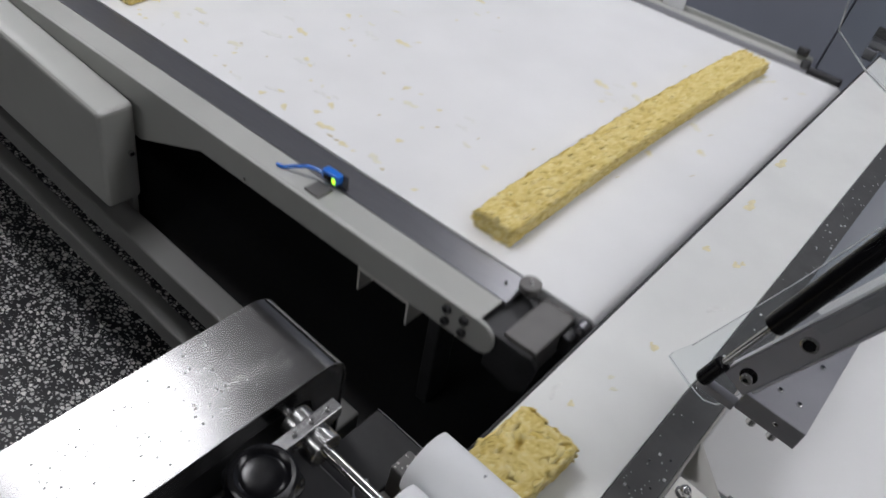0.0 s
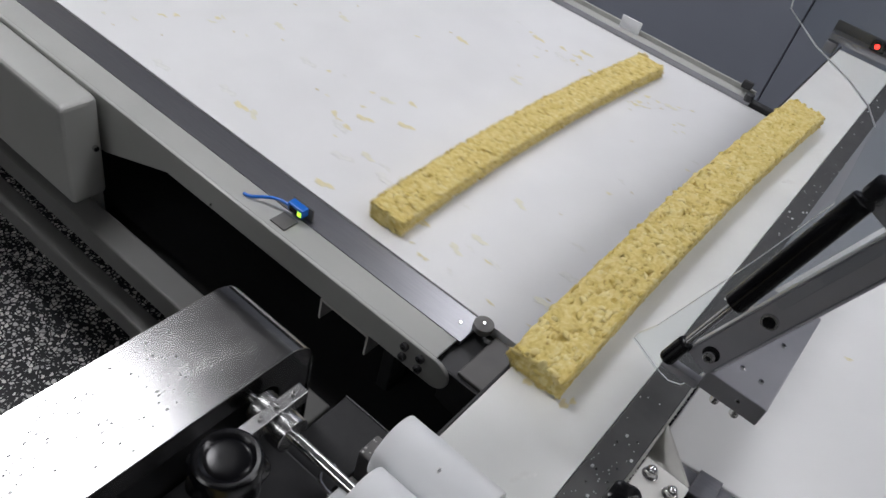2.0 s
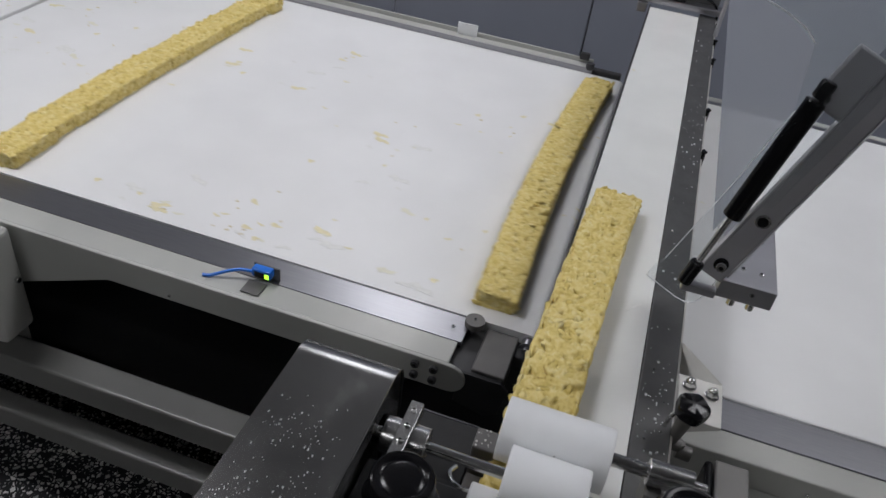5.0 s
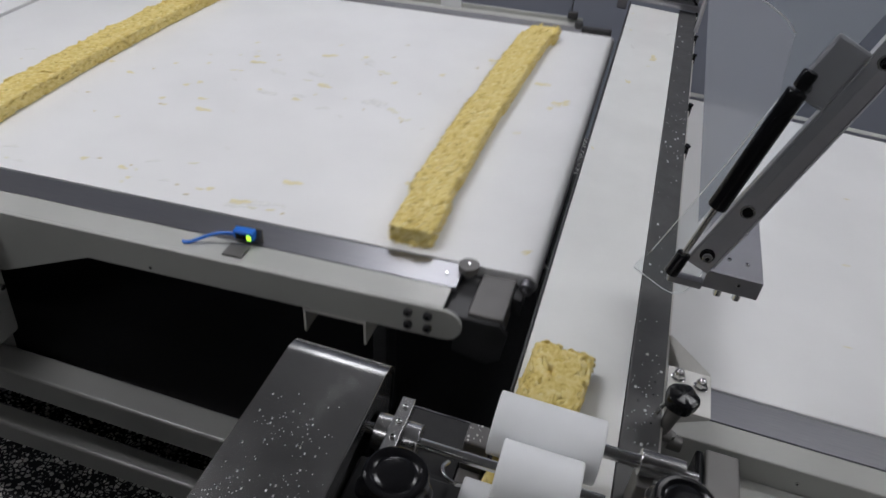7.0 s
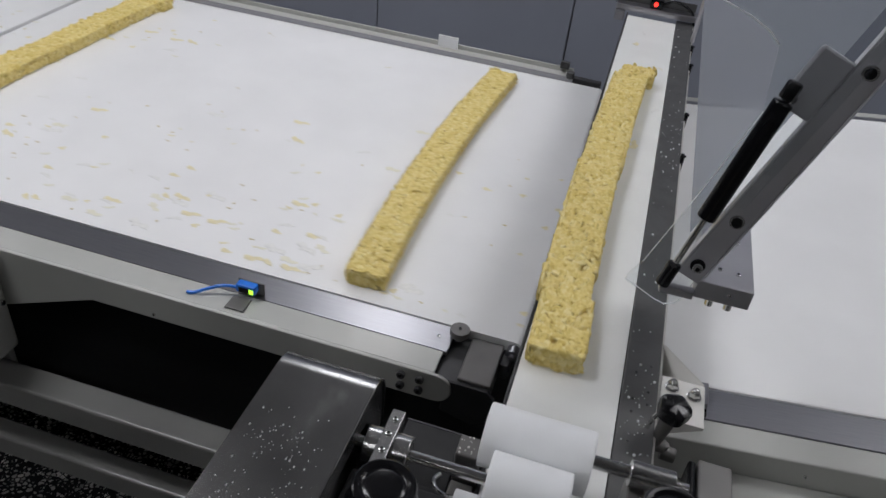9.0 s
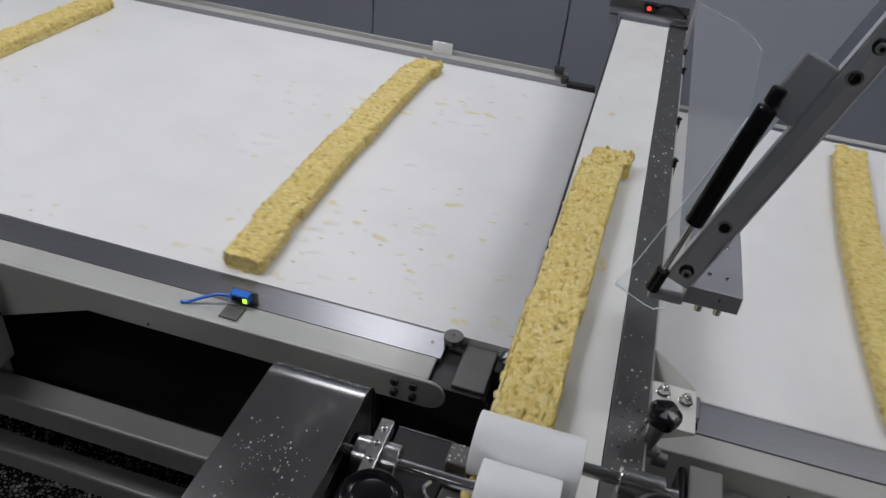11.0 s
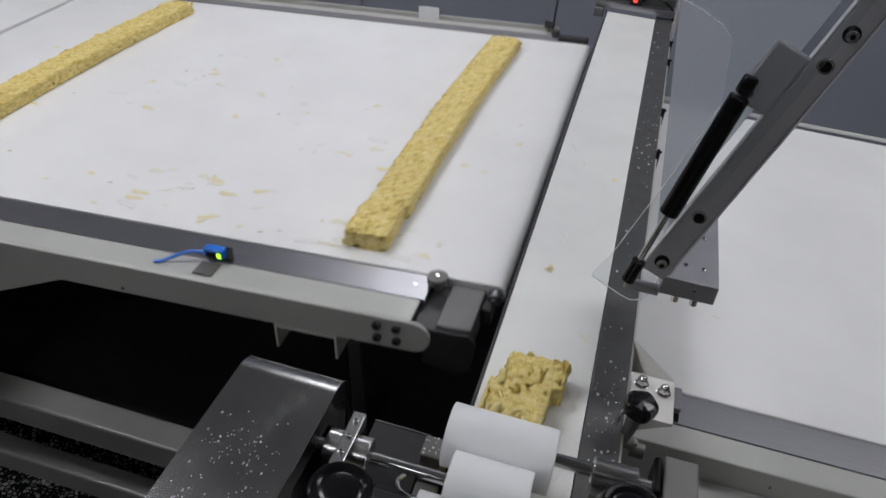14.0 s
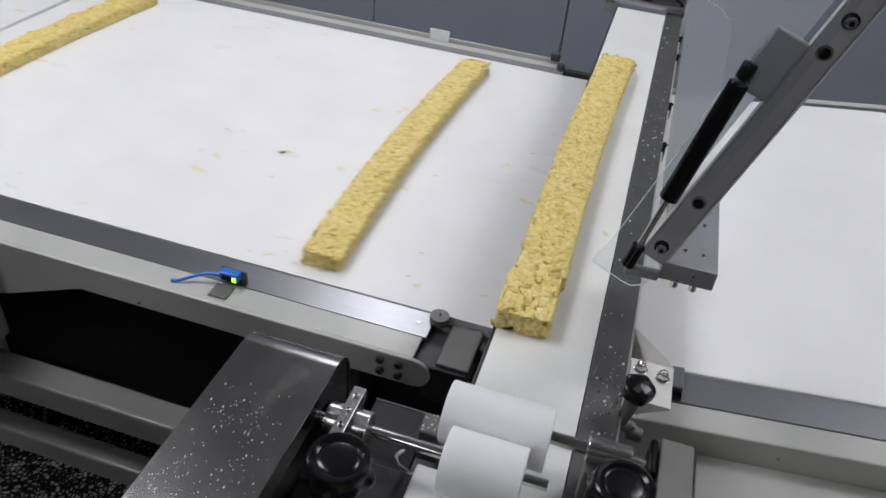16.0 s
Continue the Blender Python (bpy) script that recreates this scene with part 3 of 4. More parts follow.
# ---------------------------------------------------------------- drive cover, rollers, shafts and knobs
def drive_cover():
    c = thing("drive_cover", "scratched stainless steel drive cover with rounded end", "machine cover")
    zt, zb, r = 1.092, 0.88, 0.042
    ye = -0.446
    arc = [(ye - r + r * math.sin(a), zt - r + r * math.cos(a)) for a in np.linspace(0, math.pi / 2, 9)]
    bm = B()
    outer = [(-1.7, zt), (ye - r - 0.003, zt), *arc, (ye, zb), (-1.7, zb)]
    t = 0.003
    # top skin and rounded end
    inner = [(-1.7, zt - t), *[(ye - r + (r - t) * math.sin(a), zt - r + (r - t) * math.cos(a)) for a in np.linspace(0, math.pi / 2, 9)], (ye - t, zb)]
    prism(bm, [(-1.7, zt), (ye - r - 0.003, zt), *arc, (ye, zb), *inner[::-1]], "x", -0.402, -0.284)
    part("shell", bm, COVER, c, "bent stainless steel shell with scratches")
    bm = B()
    prism(bm, [(y, z - 0.001) for y, z in outer], "x", -0.4005, -0.3975)
    part("side_plate", bm, COVER, c)
    # near-belt side with an arched cut-out
    bm = B()
    cut = [(-0.490, zb), (-0.490, 1.02), (-0.494, 1.042), (-0.505, 1.054), (-0.525, 1.058), (-0.80, 1.058), (-0.82, 1.05), (-0.83, 1.03), (-0.83, zb)]
    prism(bm, [(-1.7, zt - 0.001), *[(y, z - 0.001) for y, z in arc], (ye - 0.001, zb), *cut, (-1.7, zb)], "x", -0.2885, -0.2855)
    part("side_plate", bm, COVER, c, "side plate with arched opening")
    bm = B()
    pipe(bm, [(-0.2845, y, z) for y, z in [(-1.7, zt), (ye - r - 0.003, zt), *arc[:6]]], 0.0011, 6)
    pipe(bm, [(x, ye - r * 0.44, zt - r * 0.16) for x in (-0.401, -0.285)], 0.0012, 6)
    part("hem", bm, COVER, c, "worn edge of the shell")
    bm = B()
    box(bm, -0.396, -0.30, -1.68, -0.47, 0.0, 0.95)
    part("pedestal", bm, DARK, c, "dark machine pedestal")
    # tiny raised specks that stand for scuffs in the steel
    bm = B()
    rnd = random.Random(8)
    for k in range(280):
        cx, cy = rnd.choice(((-0.365, -0.585), (-0.33, -0.60), (-0.37, -0.68), (-0.31, -0.66), (-0.37, -0.72), (-0.34, -0.75), (-0.36, -0.86)))
        x, y, q = cx + rnd.gauss(0, 0.014), cy + rnd.gauss(0, 0.022), rnd.choice((0.0002, 0.0003, 0.0003, 0.0004, 0.0005, 0.0008))
        if -0.40 < x < -0.287 and y < -0.49:
            box(bm, x - q, x + q, y - q * 1.6, y + q * 1.6, zt - 0.0001, zt + q * 0.35)
    tagged(part("crumbs", bm, WHITEP, c, "fine pale scuff marks on the cover"), kind="stuff")
    return c


drive_cover()


drums = []


def rollers():
    c = thing("pinch_roller", "white nylon pinch roller on a steel shaft", "roller", "pinch rollers")
    bm = B()
    cyl(bm, (-0.157, 0, 0), (-0.031, 0, 0), 0.038, 48, bevel=0.0015)
    d = part("drum", bm, WHITEP, c)
    bolt(d, -0.092, 0, 0.0378, "z", PIN, "grub_screw")
    drums.append((d, -0.452, 1.033))
    bm = B()
    cyl(bm, (-0.150, -0.452, 1.040), (0.03, -0.452, 1.040), 0.008, 20)
    part("shaft", bm, CHROME, c)
    bm = B()
    cyl(bm, (0.012, -0.452, 1.040), (0.062, -0.452, 1.040), 0.0155, 28, bevel=0.0012)
    cyl(bm, (0.062, -0.452, 1.040), (0.078, -0.452, 1.040), 0.006, 14)
    part("collar", bm, TURNED, c, "turned steel collar")
    bm = B()
    box(bm, 0.014, 0.034, -0.475, -0.43, H + 0.0035, 1.026, 0.002)
    part("bearing_block", bm, GREYP, c)
    c = thing("pinch_roller", "white nylon pinch roller with clamped drive shaft", "roller", "pinch rollers")
    bm = B()
    cyl(bm, (-0.138, 0, 0), (-0.049, 0, 0), 0.038, 48, bevel=0.0015)
    d = part("drum", bm, WHITEP, c)
    bolt(d, -0.094, 0, 0.0378, "z", PIN, "grub_screw")
    drums.append((d, -0.526, 1.040))
    bm = B()
    cyl(bm, (-0.31, -0.53, 1.053), (-0.022, -0.53, 1.053), 0.0065, 20)
    part("shaft", bm, CHROME, c)
    bm = B()
    for x0, x1 in ((-0.276, -0.256), (-0.246, -0.226)):
        cyl(bm, (x0, -0.53, 1.053), (x1, -0.53, 1.053), 0.0205, 32, bevel=0.001)
    cyl(bm, (-0.257, -0.53, 1.053), (-0.245, -0.53, 1.053), 0.017, 24)
    part("collar", bm, TURNED, c, "split steel shaft collar")
    bm = B()
    box(bm, -0.259, -0.244, -0.590, -0.494, 1.060, 1.078, 0.001)
    clamp = part("clamp_bar", bm, TURNED, c, "steel clamp bar with three screws")
    for y in (-0.552, -0.530, -0.508):
        bolt(clamp, -0.2515, y, 1.078, "z", TINYBOLT)
    bm = B()
    box(bm, -0.186, -0.1565, -0.466, -0.434, 0.90, 1.0, 0.003)
    box(bm, -0.186, -0.1565, -0.72, -0.467, 0.90, 0.952, 0.003)
    plate = part("side_plate", bm, GREYP, c, "dusty grey bearing bracket with crumbs")
    bm = B()
    rnd = random.Random(31)
    for k in range(14):
        q = rnd.choice((0.0005, 0.0008, 0.0013))
        x, y = rnd.uniform(-0.184, -0.159), rnd.uniform(-0.464, -0.436)
        box(bm, x - q, x + q, y - q, y + q * 1.4, 0.9998, 1.0 + q, q * 0.4, 1)
    tagged(part("crumbs", bm, WHITEB, plate), kind="stuff")
    bm = B()
    pipe(bm, smooth_path([(-0.196, -0.490, 0.985), (-0.200, -0.503, 0.989), (-0.194, -0.515, 0.990), (-0.180, -0.519, 0.988), (-0.168, -0.515, 0.985)]), 0.0028, 8)
    part("spring_hook", bm, CHROME, c, "small bent steel hook")
    bm = B()
    box(bm, -0.30, -0.16, -0.72, -0.505, 0.955, 0.968, 0.003)
    part("base_plate", bm, DARK, c, "dull dark steel base plate")
    bm = B()
    box(bm, -0.172, -0.095, -0.72, -0.510, 0.972, 0.998, 0.003)
    box(bm, -0.089, -0.030, -0.72, -0.575, 0.972, 0.998, 0.003)
    part("guide_block", bm, WHITEP, c, "white plastic guide block")
    for x, y in ((-0.19, -0.60), (-0.21, -0.63)):
        bolt(c, x, y, 0.968, "z", TINYBOLT)
    bm = B()
    box(bm, -0.266, -0.1875, -0.5045, -0.394, 0.90, 0.949, 0.002)
    box(bm, -0.280, -0.1875, -0.5045, -0.490, 0.85, 0.954, 0.002)
    block = part("mounting_block", bm, NEARBLACK, c, "black mounting block behind the shaft")
    bm = B()
    pipe(bm, [(-0.266, -0.3935, 0.9492), (-0.189, -0.3935, 0.9492)], 0.0008, 6)
    part("edge", bm, STEEL, block, "thin bright edge")


rollers()


def star_knob(bm, z0, r, h, lobes):
    """A scalloped hand knob, standing on z0."""
    rings = []
    for z, k, lobe in ((0, 0.86, 1), (h * 0.05, 0.96, 1), (h * 0.14, 1.0, 1), (h * 0.30, 1.0, 1), (h * 0.42, 0.97, 0.8), (h * 0.52, 0.90, 0.4), (h * 0.62, 0.86, 0.1), (h * 0.86, 0.84, 0), (h * 0.95, 0.81, 0), (h, 0.75, 0), (h * 0.99, 0.66, 0),
                       (h * 0.93, 0.60, 0), (h * 0.90, 0.55, 0), (h * 0.93, 0.50, 0), (h * 0.95, 0.44, 0), (h * 0.95, 0.2, 0), (h * 0.95, 0.03, 0)):
        ring = []
        for i in range(72):
            a = 2 * math.pi * i / 72
            wave = 1 - 0.13 * lobe * (0.5 - 0.5 * math.cos(lobes * a)) ** 1.5
            ring.append(bm.verts.new((r * k * wave * math.cos(a), r * k * wave * math.sin(a), z0 + z)))
        rings.append(ring)
    for u, v in zip(rings, rings[1:]):
        for i in range(72):
            bm.faces.new((u[i], u[(i + 1) % 72], v[(i + 1) % 72], v[i]))
    bm.faces.new(rings[0][::-1]), bm.faces.new(rings[-1])
    return bm


def knobs():
    for x, y, z, label in ((-0.228, -0.612, 1.076, "black scalloped hand knob on a sprung threaded rod"), (0.052, -0.530, 1.064, "black scalloped hand knob beside the roller collar")):
        c = thing("hand_knob", label, "knob", "hand knobs", at=pose(x, y, z))
        bm = B()
        star_knob(bm, 0.0, 0.039, 0.030, 7)
        part("grip", bm, BLACK, c)
        bm = B()
        cyl(bm, (0, 0, -0.012), (0, 0, 0.0), 0.012, 20)
        cyl(bm, (0, 0, -z + H + 0.018), (0, 0, 0), 0.006, 16)
        part("rod", bm, CHROME, c)
        bm = B()
        deep = z - H - 0.022
        turns = 9
        pipe(bm, [(0.0095 * math.cos(a), 0.0095 * math.sin(a), -0.012 - (deep - 0.012) * a / (turns * 2 * math.pi)) for a in np.linspace(0, turns * 2 * math.pi, turns * 14)], 0.0016, 6)
        part("spring", bm, CHROME, c, "coiled steel spring")
    # leaning clamp lever by the white bracket
    c = thing("clamp_lever", "black star knob on a leaning steel clamp rod", "clamp", at=pose(0.064, -0.300, 1.003, 6, 4, 0))
    bm = B()
    rings = []
    for z, k in ((-0.014, 0.55), (-0.012, 0.72), (-0.004, 0.98), (0.006, 1.0), (0.011, 0.92), (0.014, 0.7), (0.015, 0.02)):
        rings.append([bm.verts.new((0.023 * k * (1 - 0.10 * (0.5 - 0.5 * math.cos(5 * a))) * math.cos(a), 0.023 * k * (1 - 0.10 * (0.5 - 0.5 * math.cos(5 * a))) * math.sin(a), z)) for a in np.linspace(0, 2 * math.pi, 40, endpoint=False)])
    for u, v in zip(rings, rings[1:]):
        for i in range(40):
            bm.faces.new((u[i], u[(i + 1) % 40], v[(i + 1) % 40], v[i]))
    bm.faces.new(rings[0][::-1]), bm.faces.new(rings[-1])
    part("grip", bm, BLACK, c)
    bm = B()
    cyl(bm, (0, 0, -0.013), (0, 0, -0.062), 0.0115, 20, 0.008, bevel=0.001)
    cyl(bm, (0, 0, -0.062), (0, 0, -0.078), 0.0075, 20)
    cyl(bm, (-0.012, 0, -0.078), (0.014, 0, -0.078), 0.0095, 20, bevel=0.001)
    part("rod", bm, GREYP, c, "dull steel rod with a cross head")
    bm = B()
    pipe(bm, smooth_path([(-0.015, 0, -0.012), (-0.019, 0.001, -0.035), (-0.017, 0.002, -0.060), (-0.010, 0.002, -0.078)]), 0.0032, 8)
    part("lever", bm, CHROME, c, "thin bright lever beside the rod")
    bm = B()
    cyl(bm, (0.012, 0, -0.090), (0.032, 0, -0.090), 0.0105, 20, bevel=0.001)
    cyl(bm, (0.014, 0, -0.080), (0.014, 0, -0.071), 0.0055, 6)
    part("fork", bm, GREYP, c)


knobs()


def side_bracket():
    c = thing("mounting_bracket", "white angle bracket with two domed bolts and gusset", "bracket")
    bm = B()
    box(bm, 0.0575, 0.120, -0.258, -0.174, 0.940, 0.945, 0.0012)
    part("plate", bm, WHITEB, c)
    bm = B()
    prism(bm, [(0.0575, 0.9395), (0.119, 0.9395), (0.0575, 0.905)], "y", -0.257, -0.254)
    part("lip", bm, WHITEB, c, "folded triangular lip under the plate")
    bm = B()
    v = [bm.verts.new(p) for p in ((0.0535, -0.113, 0.952), (0.057, -0.113, 0.952), (0.119, -0.172, 0.946), (0.117, -0.1735, 0.944), (0.0575, -0.1735, 0.944), (0.0575, -0.12, 0.90))]
    bm.faces.new((v[0], v[1], v[2], v[3]))
    bm.faces.new((v[0], v[3], v[4], v[5]))
    bmesh.ops.solidify(bm, geom=bm.faces[:], thickness=0.002)
    part("gusset", bm, WHITEB, c, "thin triangular gusset plate")
    for x, y in ((0.072, -0.196), (0.104, -0.203)):
        bm = B()
        cyl(bm, (x, y, 0.945), (x, y, 0.948), 0.0105, 24, bevel=0.0008)
        cyl(bm, (x, y, 0.948), (x, y, 0.955), 0.0085, 6)
        bmesh.ops.create_uvsphere(bm, u_segments=16, v_segments=8, radius=0.0075, matrix=Matrix.Translation((x, y, 0.955)))
        part("dome_nut", bm, CHROME, c, "domed steel nut on a washer")


side_bracket()


# ---------------------------------------------------------------- the raised acrylic guard
def guard():
    c = thing("safety_guard", "raised clear acrylic guard on an aluminium arm with gas spring", "guard")
    # end plate of clear sheet
    outline = [(-0.034, 1.090), (0.012, 1.067), (0.026, 1.063), (0.040, 1.069), (0.049, 1.085), (0.056, 1.12), (0.074, 1.222), (0.150, 1.44), (0.178, 1.53), (0.19, 1.64),
               (-0.09, 1.64), (-0.06, 1.507), (-0.026, 1.488), (0.012, 1.475), (0.036, 1.463), (0.050, 1.450), (0.060, 1.37), (0.032, 1.275), (-0.018, 1.125), (-0.032, 1.098)]
    bm = B()
    prism(bm, outline, "y", -0.163, -0.155)
    p = part("end_panel", bm, PLEXI, c, "clear acrylic end panel with rounded corners")
    p.visible_shadow = False
    bm = B()
    pipe(bm, [(u, -0.159, v) for u, v in [outline[-1], *outline[:6]]], 0.0007, 6)
    pipe(bm, [(u, -0.159, v) for u, v in outline[10:16]], 0.0008, 6)
    pipe(bm, [(u, -0.159, v) for u, v in outline[16:19]], 0.0005, 6)
    part("panel_edge", bm, PLEXI_EDGE, c, "bright edge of the clear sheet")
    bm = B()
    d = Vector((0.126, 0.0, 0.317)).normalized()
    a = Vector((0.042, 0, 1.125))
    b = a + d * 0.40
    v = [bm.verts.new(q) for q in ((a.x, -0.060, a.z), (a.x, 1.30, a.z), (b.x, 1.30, b.z), (b.x, 0.0, b.z))]
    bm.faces.new(v)
    bmesh.ops.solidify(bm, geom=bm.faces[:], thickness=0.006)
    p = part("long_panel", bm, HAZY_MIRROR, c, "long hazy acrylic panel with its grey reflection put into the colour")
    p.visible_shadow = False
    # aluminium arm
    lean = math.degrees(math.atan2(d.x, d.z))
    m = pose(0.049, -0.170, 1.150) @ Matrix.Rotation(radians(-9.4), 4, "X") @ Matrix.Rotation(radians(lean * 0.985), 4, "Y")
    arm = B()
    box(arm, -0.0165, 0.0165, -0.008, 0.006, -0.022, 0.62, 0.002)
    arm.transform(m)
    arm_ob = part("arm", arm, ARMM, c, "grey aluminium arm")
    # thin pale strips draw the bright lines along both arm edges
    bm = B()
    box(bm, 0.0168, 0.0195, -0.008, 0.006, -0.01, 0.62, 0.0008)
    box(bm, -0.0185, -0.0168, -0.008, 0.006, -0.01, 0.62, 0.0005)
    bm.transform(m)
    part("arm_edge", bm, LITEDGE, c)
    for k, me in ((0.0, BIGBOLT), (0.077, BIGBOLT), (0.302, BIGBOLT), (0.343, BIGBOLT)):
        q = m @ Vector((0, -0.008, k))
        bm = B()
        cyl(bm, (q.x, q.y - 0.0015, q.z), (q.x, q.y + 0.006, q.z), 0.0098, 24, bevel=0.0006)
        bush = part("bushing", bm, CHROME if k in (0.077, 0.302) else BLACK, arm_ob)
        if k in (0.077, 0.302):
            bm = B()
            cyl(bm, (q.x, q.y - 0.0022, q.z), (q.x, q.y, q.z), 0.0068, 20)
            part("bore", bm, BLACK, bush)
        else:
            bolt(bush, q.x, q.y - 0.001, q.z, "-y", BOLT)
    # gas spring with its bracket
    lo, hi = Vector((0.014, -0.182, 1.120)), Vector((0.083, -0.146, 1.396))
    g = (hi - lo)
    bm = B()
    cyl(bm, lo + g * 0.36, lo + g * 0.95, 0.0125, 28, bevel=0.002)
    part("gas_cylinder", bm, BLACK, c, "black gas spring cylinder")
    bm = B()
    cyl(bm, lo + g * 0.06, lo + g * 0.37, 0.0042, 16)
    part("gas_rod", bm, CHROME, c, "thin polished gas spring rod")
    bm = B()
    cyl(bm, lo - g * 0.03, lo + g * 0.10, 0.0095, 20, bevel=0.003)
    part("gas_fitting", bm, BLACK, c)
    bm = B()
    cyl(bm, hi - g * 0.04, hi + g * 0.04, 0.0095, 20, bevel=0.003)
    part("gas_fitting", bm, BLACK, c)
    bm = B()
    box(bm, -0.062, -0.0165, -0.010, -0.003, 0.222, 0.302, 0.004, 2)
    bm.transform(m)
    pl = part("spring_bracket", bm, ARMM, c, "grey plate that holds the gas spring")
    q = m @ Vector((-0.052, -0.010, 0.236))
    bolt(pl, q.x, q.y, q.z, "-y", BOLT)
    bm = B()
    cyl(bm, (0.054, 1.26, H + 0.003), (0.054, 1.26, 1.16), 0.006, 14)
    part("post", bm, ALU, c, "thin steel post at the guard's far end")
    # hinge block at the arm's foot
    bm = B()
    box(bm, 0.056, 0.129, -0.180, 0.02, 1.102, 1.131, 0.0015)
    blk = part("hinge_block", bm, ALU, c, "machined aluminium hinge block")
    for x, y in ((0.084, -0.145), (0.108, -0.147), (0.084, -0.07), (0.108, -0.07)):
        bolt(blk, x, y, 1.131, "z", TINYBOLT)
    for x in (0.080, 0.105):
        bolt(blk, x, -0.173, 1.102, "-z", LONGBOLT)
    bolt(blk, 0.10, -0.178, 1.119, "-y", TINYBOLT)
    bm = B()
    box(bm, 0.010, 0.056, -0.186, -0.172, 1.100, 1.112, 0.002)
    part("foot_bar", bm, ALU, c)


guard()


# ---------------------------------------------------------------- snack bars
W, T, LEN = 0.086, 0.036, 1.09


def bar_meshes(seed, cracks, bow):
    """The core and the noodle bits of one long bar along +y, with a slight bow."""
    rnd = random.Random(seed)
    off = Vector((seed * 3.7, 0, 0))

    def shift(y):
        s = -bow * (1 - (2 * y / LEN - 1) ** 2) + 0.05 * (y / LEN - 0.5) * 0.6
        for y0, y1, dx in cracks:
            if y0 <= y < y1:
                s += dx
        return s

    def pit(p):
        return noise.noise(Vector(((p.x + off.x) * 95, p.y * 70, p.z * 95 + 9)))

    rings, per = 470, 96
    verts, faces = [], []
    for i in range(rings + 1):
        y = LEN * i / rings
        end = min(1, 0.82 + 0.18 * min(i, rings - i) / 2)
        for y0, y1, dx in cracks:
            if 0.02 < y1 < LEN - 0.03 and abs(y - y1) < 0.0035:
                end = 0.86
        for j in range(per):
            a = 2 * math.pi * j / per
            ca, sa = math.cos(a), math.sin(a)
            k = (abs(ca) ** 12 + abs(sa) ** 12) ** (-1 / 12)
            x, z = ca * k * W / 2 * end, sa * k * T / 2 * (0.9 + 0.1 * end)
            p = Vector((x, y, z))
            d = noise.noise((p + off) * 55) * 0.0016 + noise.noise((p + off) * 150) * 0.0012 + noise.noise((p + off) * 12) * 0.0014
            q = pit(p)
            if q > 0.21:
                d -= min((q - 0.21) * 0.10, 0.009)
            x += ca * d
            z += sa * d if sa > -0.6 else 0
            verts.append((x + shift(y), y + (noise.noise(p * 60 + off) * 0.006 if i in (0, rings) else 0), z + T / 2))
    for i in range(rings):
        for j in range(per):
            q = (j + 1) % per
            faces.append((i * per + j, i * per + q, (i + 1) * per + q, (i + 1) * per + j))
    faces.append(tuple(range(per)))
    faces.append(tuple(range(rings * per + per - 1, rings * per - 1, -1)))
    core = bpy.data.meshes.new("core")
    core.from_pydata(verts, [], [f[::-1] for f in faces])
    core.materials.append(BAR_BASE)
    # bits: short bent noodles, half sunk into the core
    bv, bf = [], []
    for k in range(2500):
        y = rnd.uniform(0.004, LEN - 0.004)
        u = rnd.random()
        if u < 0.62:
            p = Vector((rnd.uniform(-W / 2, W / 2) * 0.93, y, T + rnd.uniform(-0.0024, -0.0010)))
            nrm = Vector((0, 0, 1))
        elif u < 0.93:
            s = rnd.choice((-1, 1))
            p = Vector((s * (W / 2 - rnd.uniform(0.0022, 0.0036)), y, rnd.uniform(0.004, T)))
            nrm = Vector((s, 0, 0))
        else:
            e = rnd.choice((0, LEN))
            p = Vector((rnd.uniform(-W / 2, W / 2) * 0.9, e, rnd.uniform(0.004, T * 0.95)))
            nrm = Vector((0, -1 if e == 0 else 1, 0))
        if pit(p) > 0.17 or any(0.02 < y1 < LEN - 0.03 and abs(y - y1) < 0.0085 for _, y1, _ in cracks):
            continue
        across = p.x
        p.x += shift(min(max(p.y, 0), LEN))
        t = nrm.orthogonal().normalized()
        t.rotate(Matrix.Rotation(rnd.uniform(0, 6.28), 3, nrm))
        # bits near an edge lie along it
        if (nrm.z > 0.5 and abs(across) > W / 2 - 0.014) or abs(nrm.x) > 0.5:
            t = (Vector((0, 1, 0)) + t * 0.25 * rnd.random()).normalized()
        if nrm.z > 0.5 and not 0.014 < y < LEN - 0.014:
            t = (Vector((1, 0, 0)) + Vector((0, 0.2 * rnd.random(), 0))).normalized() if abs(across) < W / 2 - 0.014 else Vector((0, 0, -1))
        if t.z < -0.9:
            continue
        sd = nrm.cross(t)
        length, r = rnd.uniform(0.010, 0.027), rnd.uniform(0.0032, 0.0066)
        bend = rnd.uniform(-0.35, 0.35)
        n0 = len(bv)
        for f, rr in ((-0.5, 0.45), (-0.3, 0.95), (0.0, 1.05), (0.3, 0.95), (0.5, 0.45)):
            cpt = p + t * (f * length) + sd * (bend * length * (0.25 - f * f)) - nrm * (abs(f) * r * 0.7)
            for j in range(5):
                a = 2 * math.pi * j / 5
                bv.append(cpt + (sd * math.cos(a) + nrm * (0.36 * math.sin(a))) * r * rr)
        for i in range(4):
            for j in range(5):
                q = (j + 1) % 5
                bf.append((n0 + i * 5 + j, n0 + i * 5 + q, n0 + (i + 1) * 5 + q, n0 + (i + 1) * 5 + j))
        bf.append(tuple(n0 + j for j in range(4, -1, -1)))
        bf.append(tuple(n0 + 20 + j for j in range(5)))
    bits = bpy.data.meshes.new("crust")
    bits.from_pydata([tuple(v) for v in bv], [], bf)
    bits.materials.append(BAR_BITS)
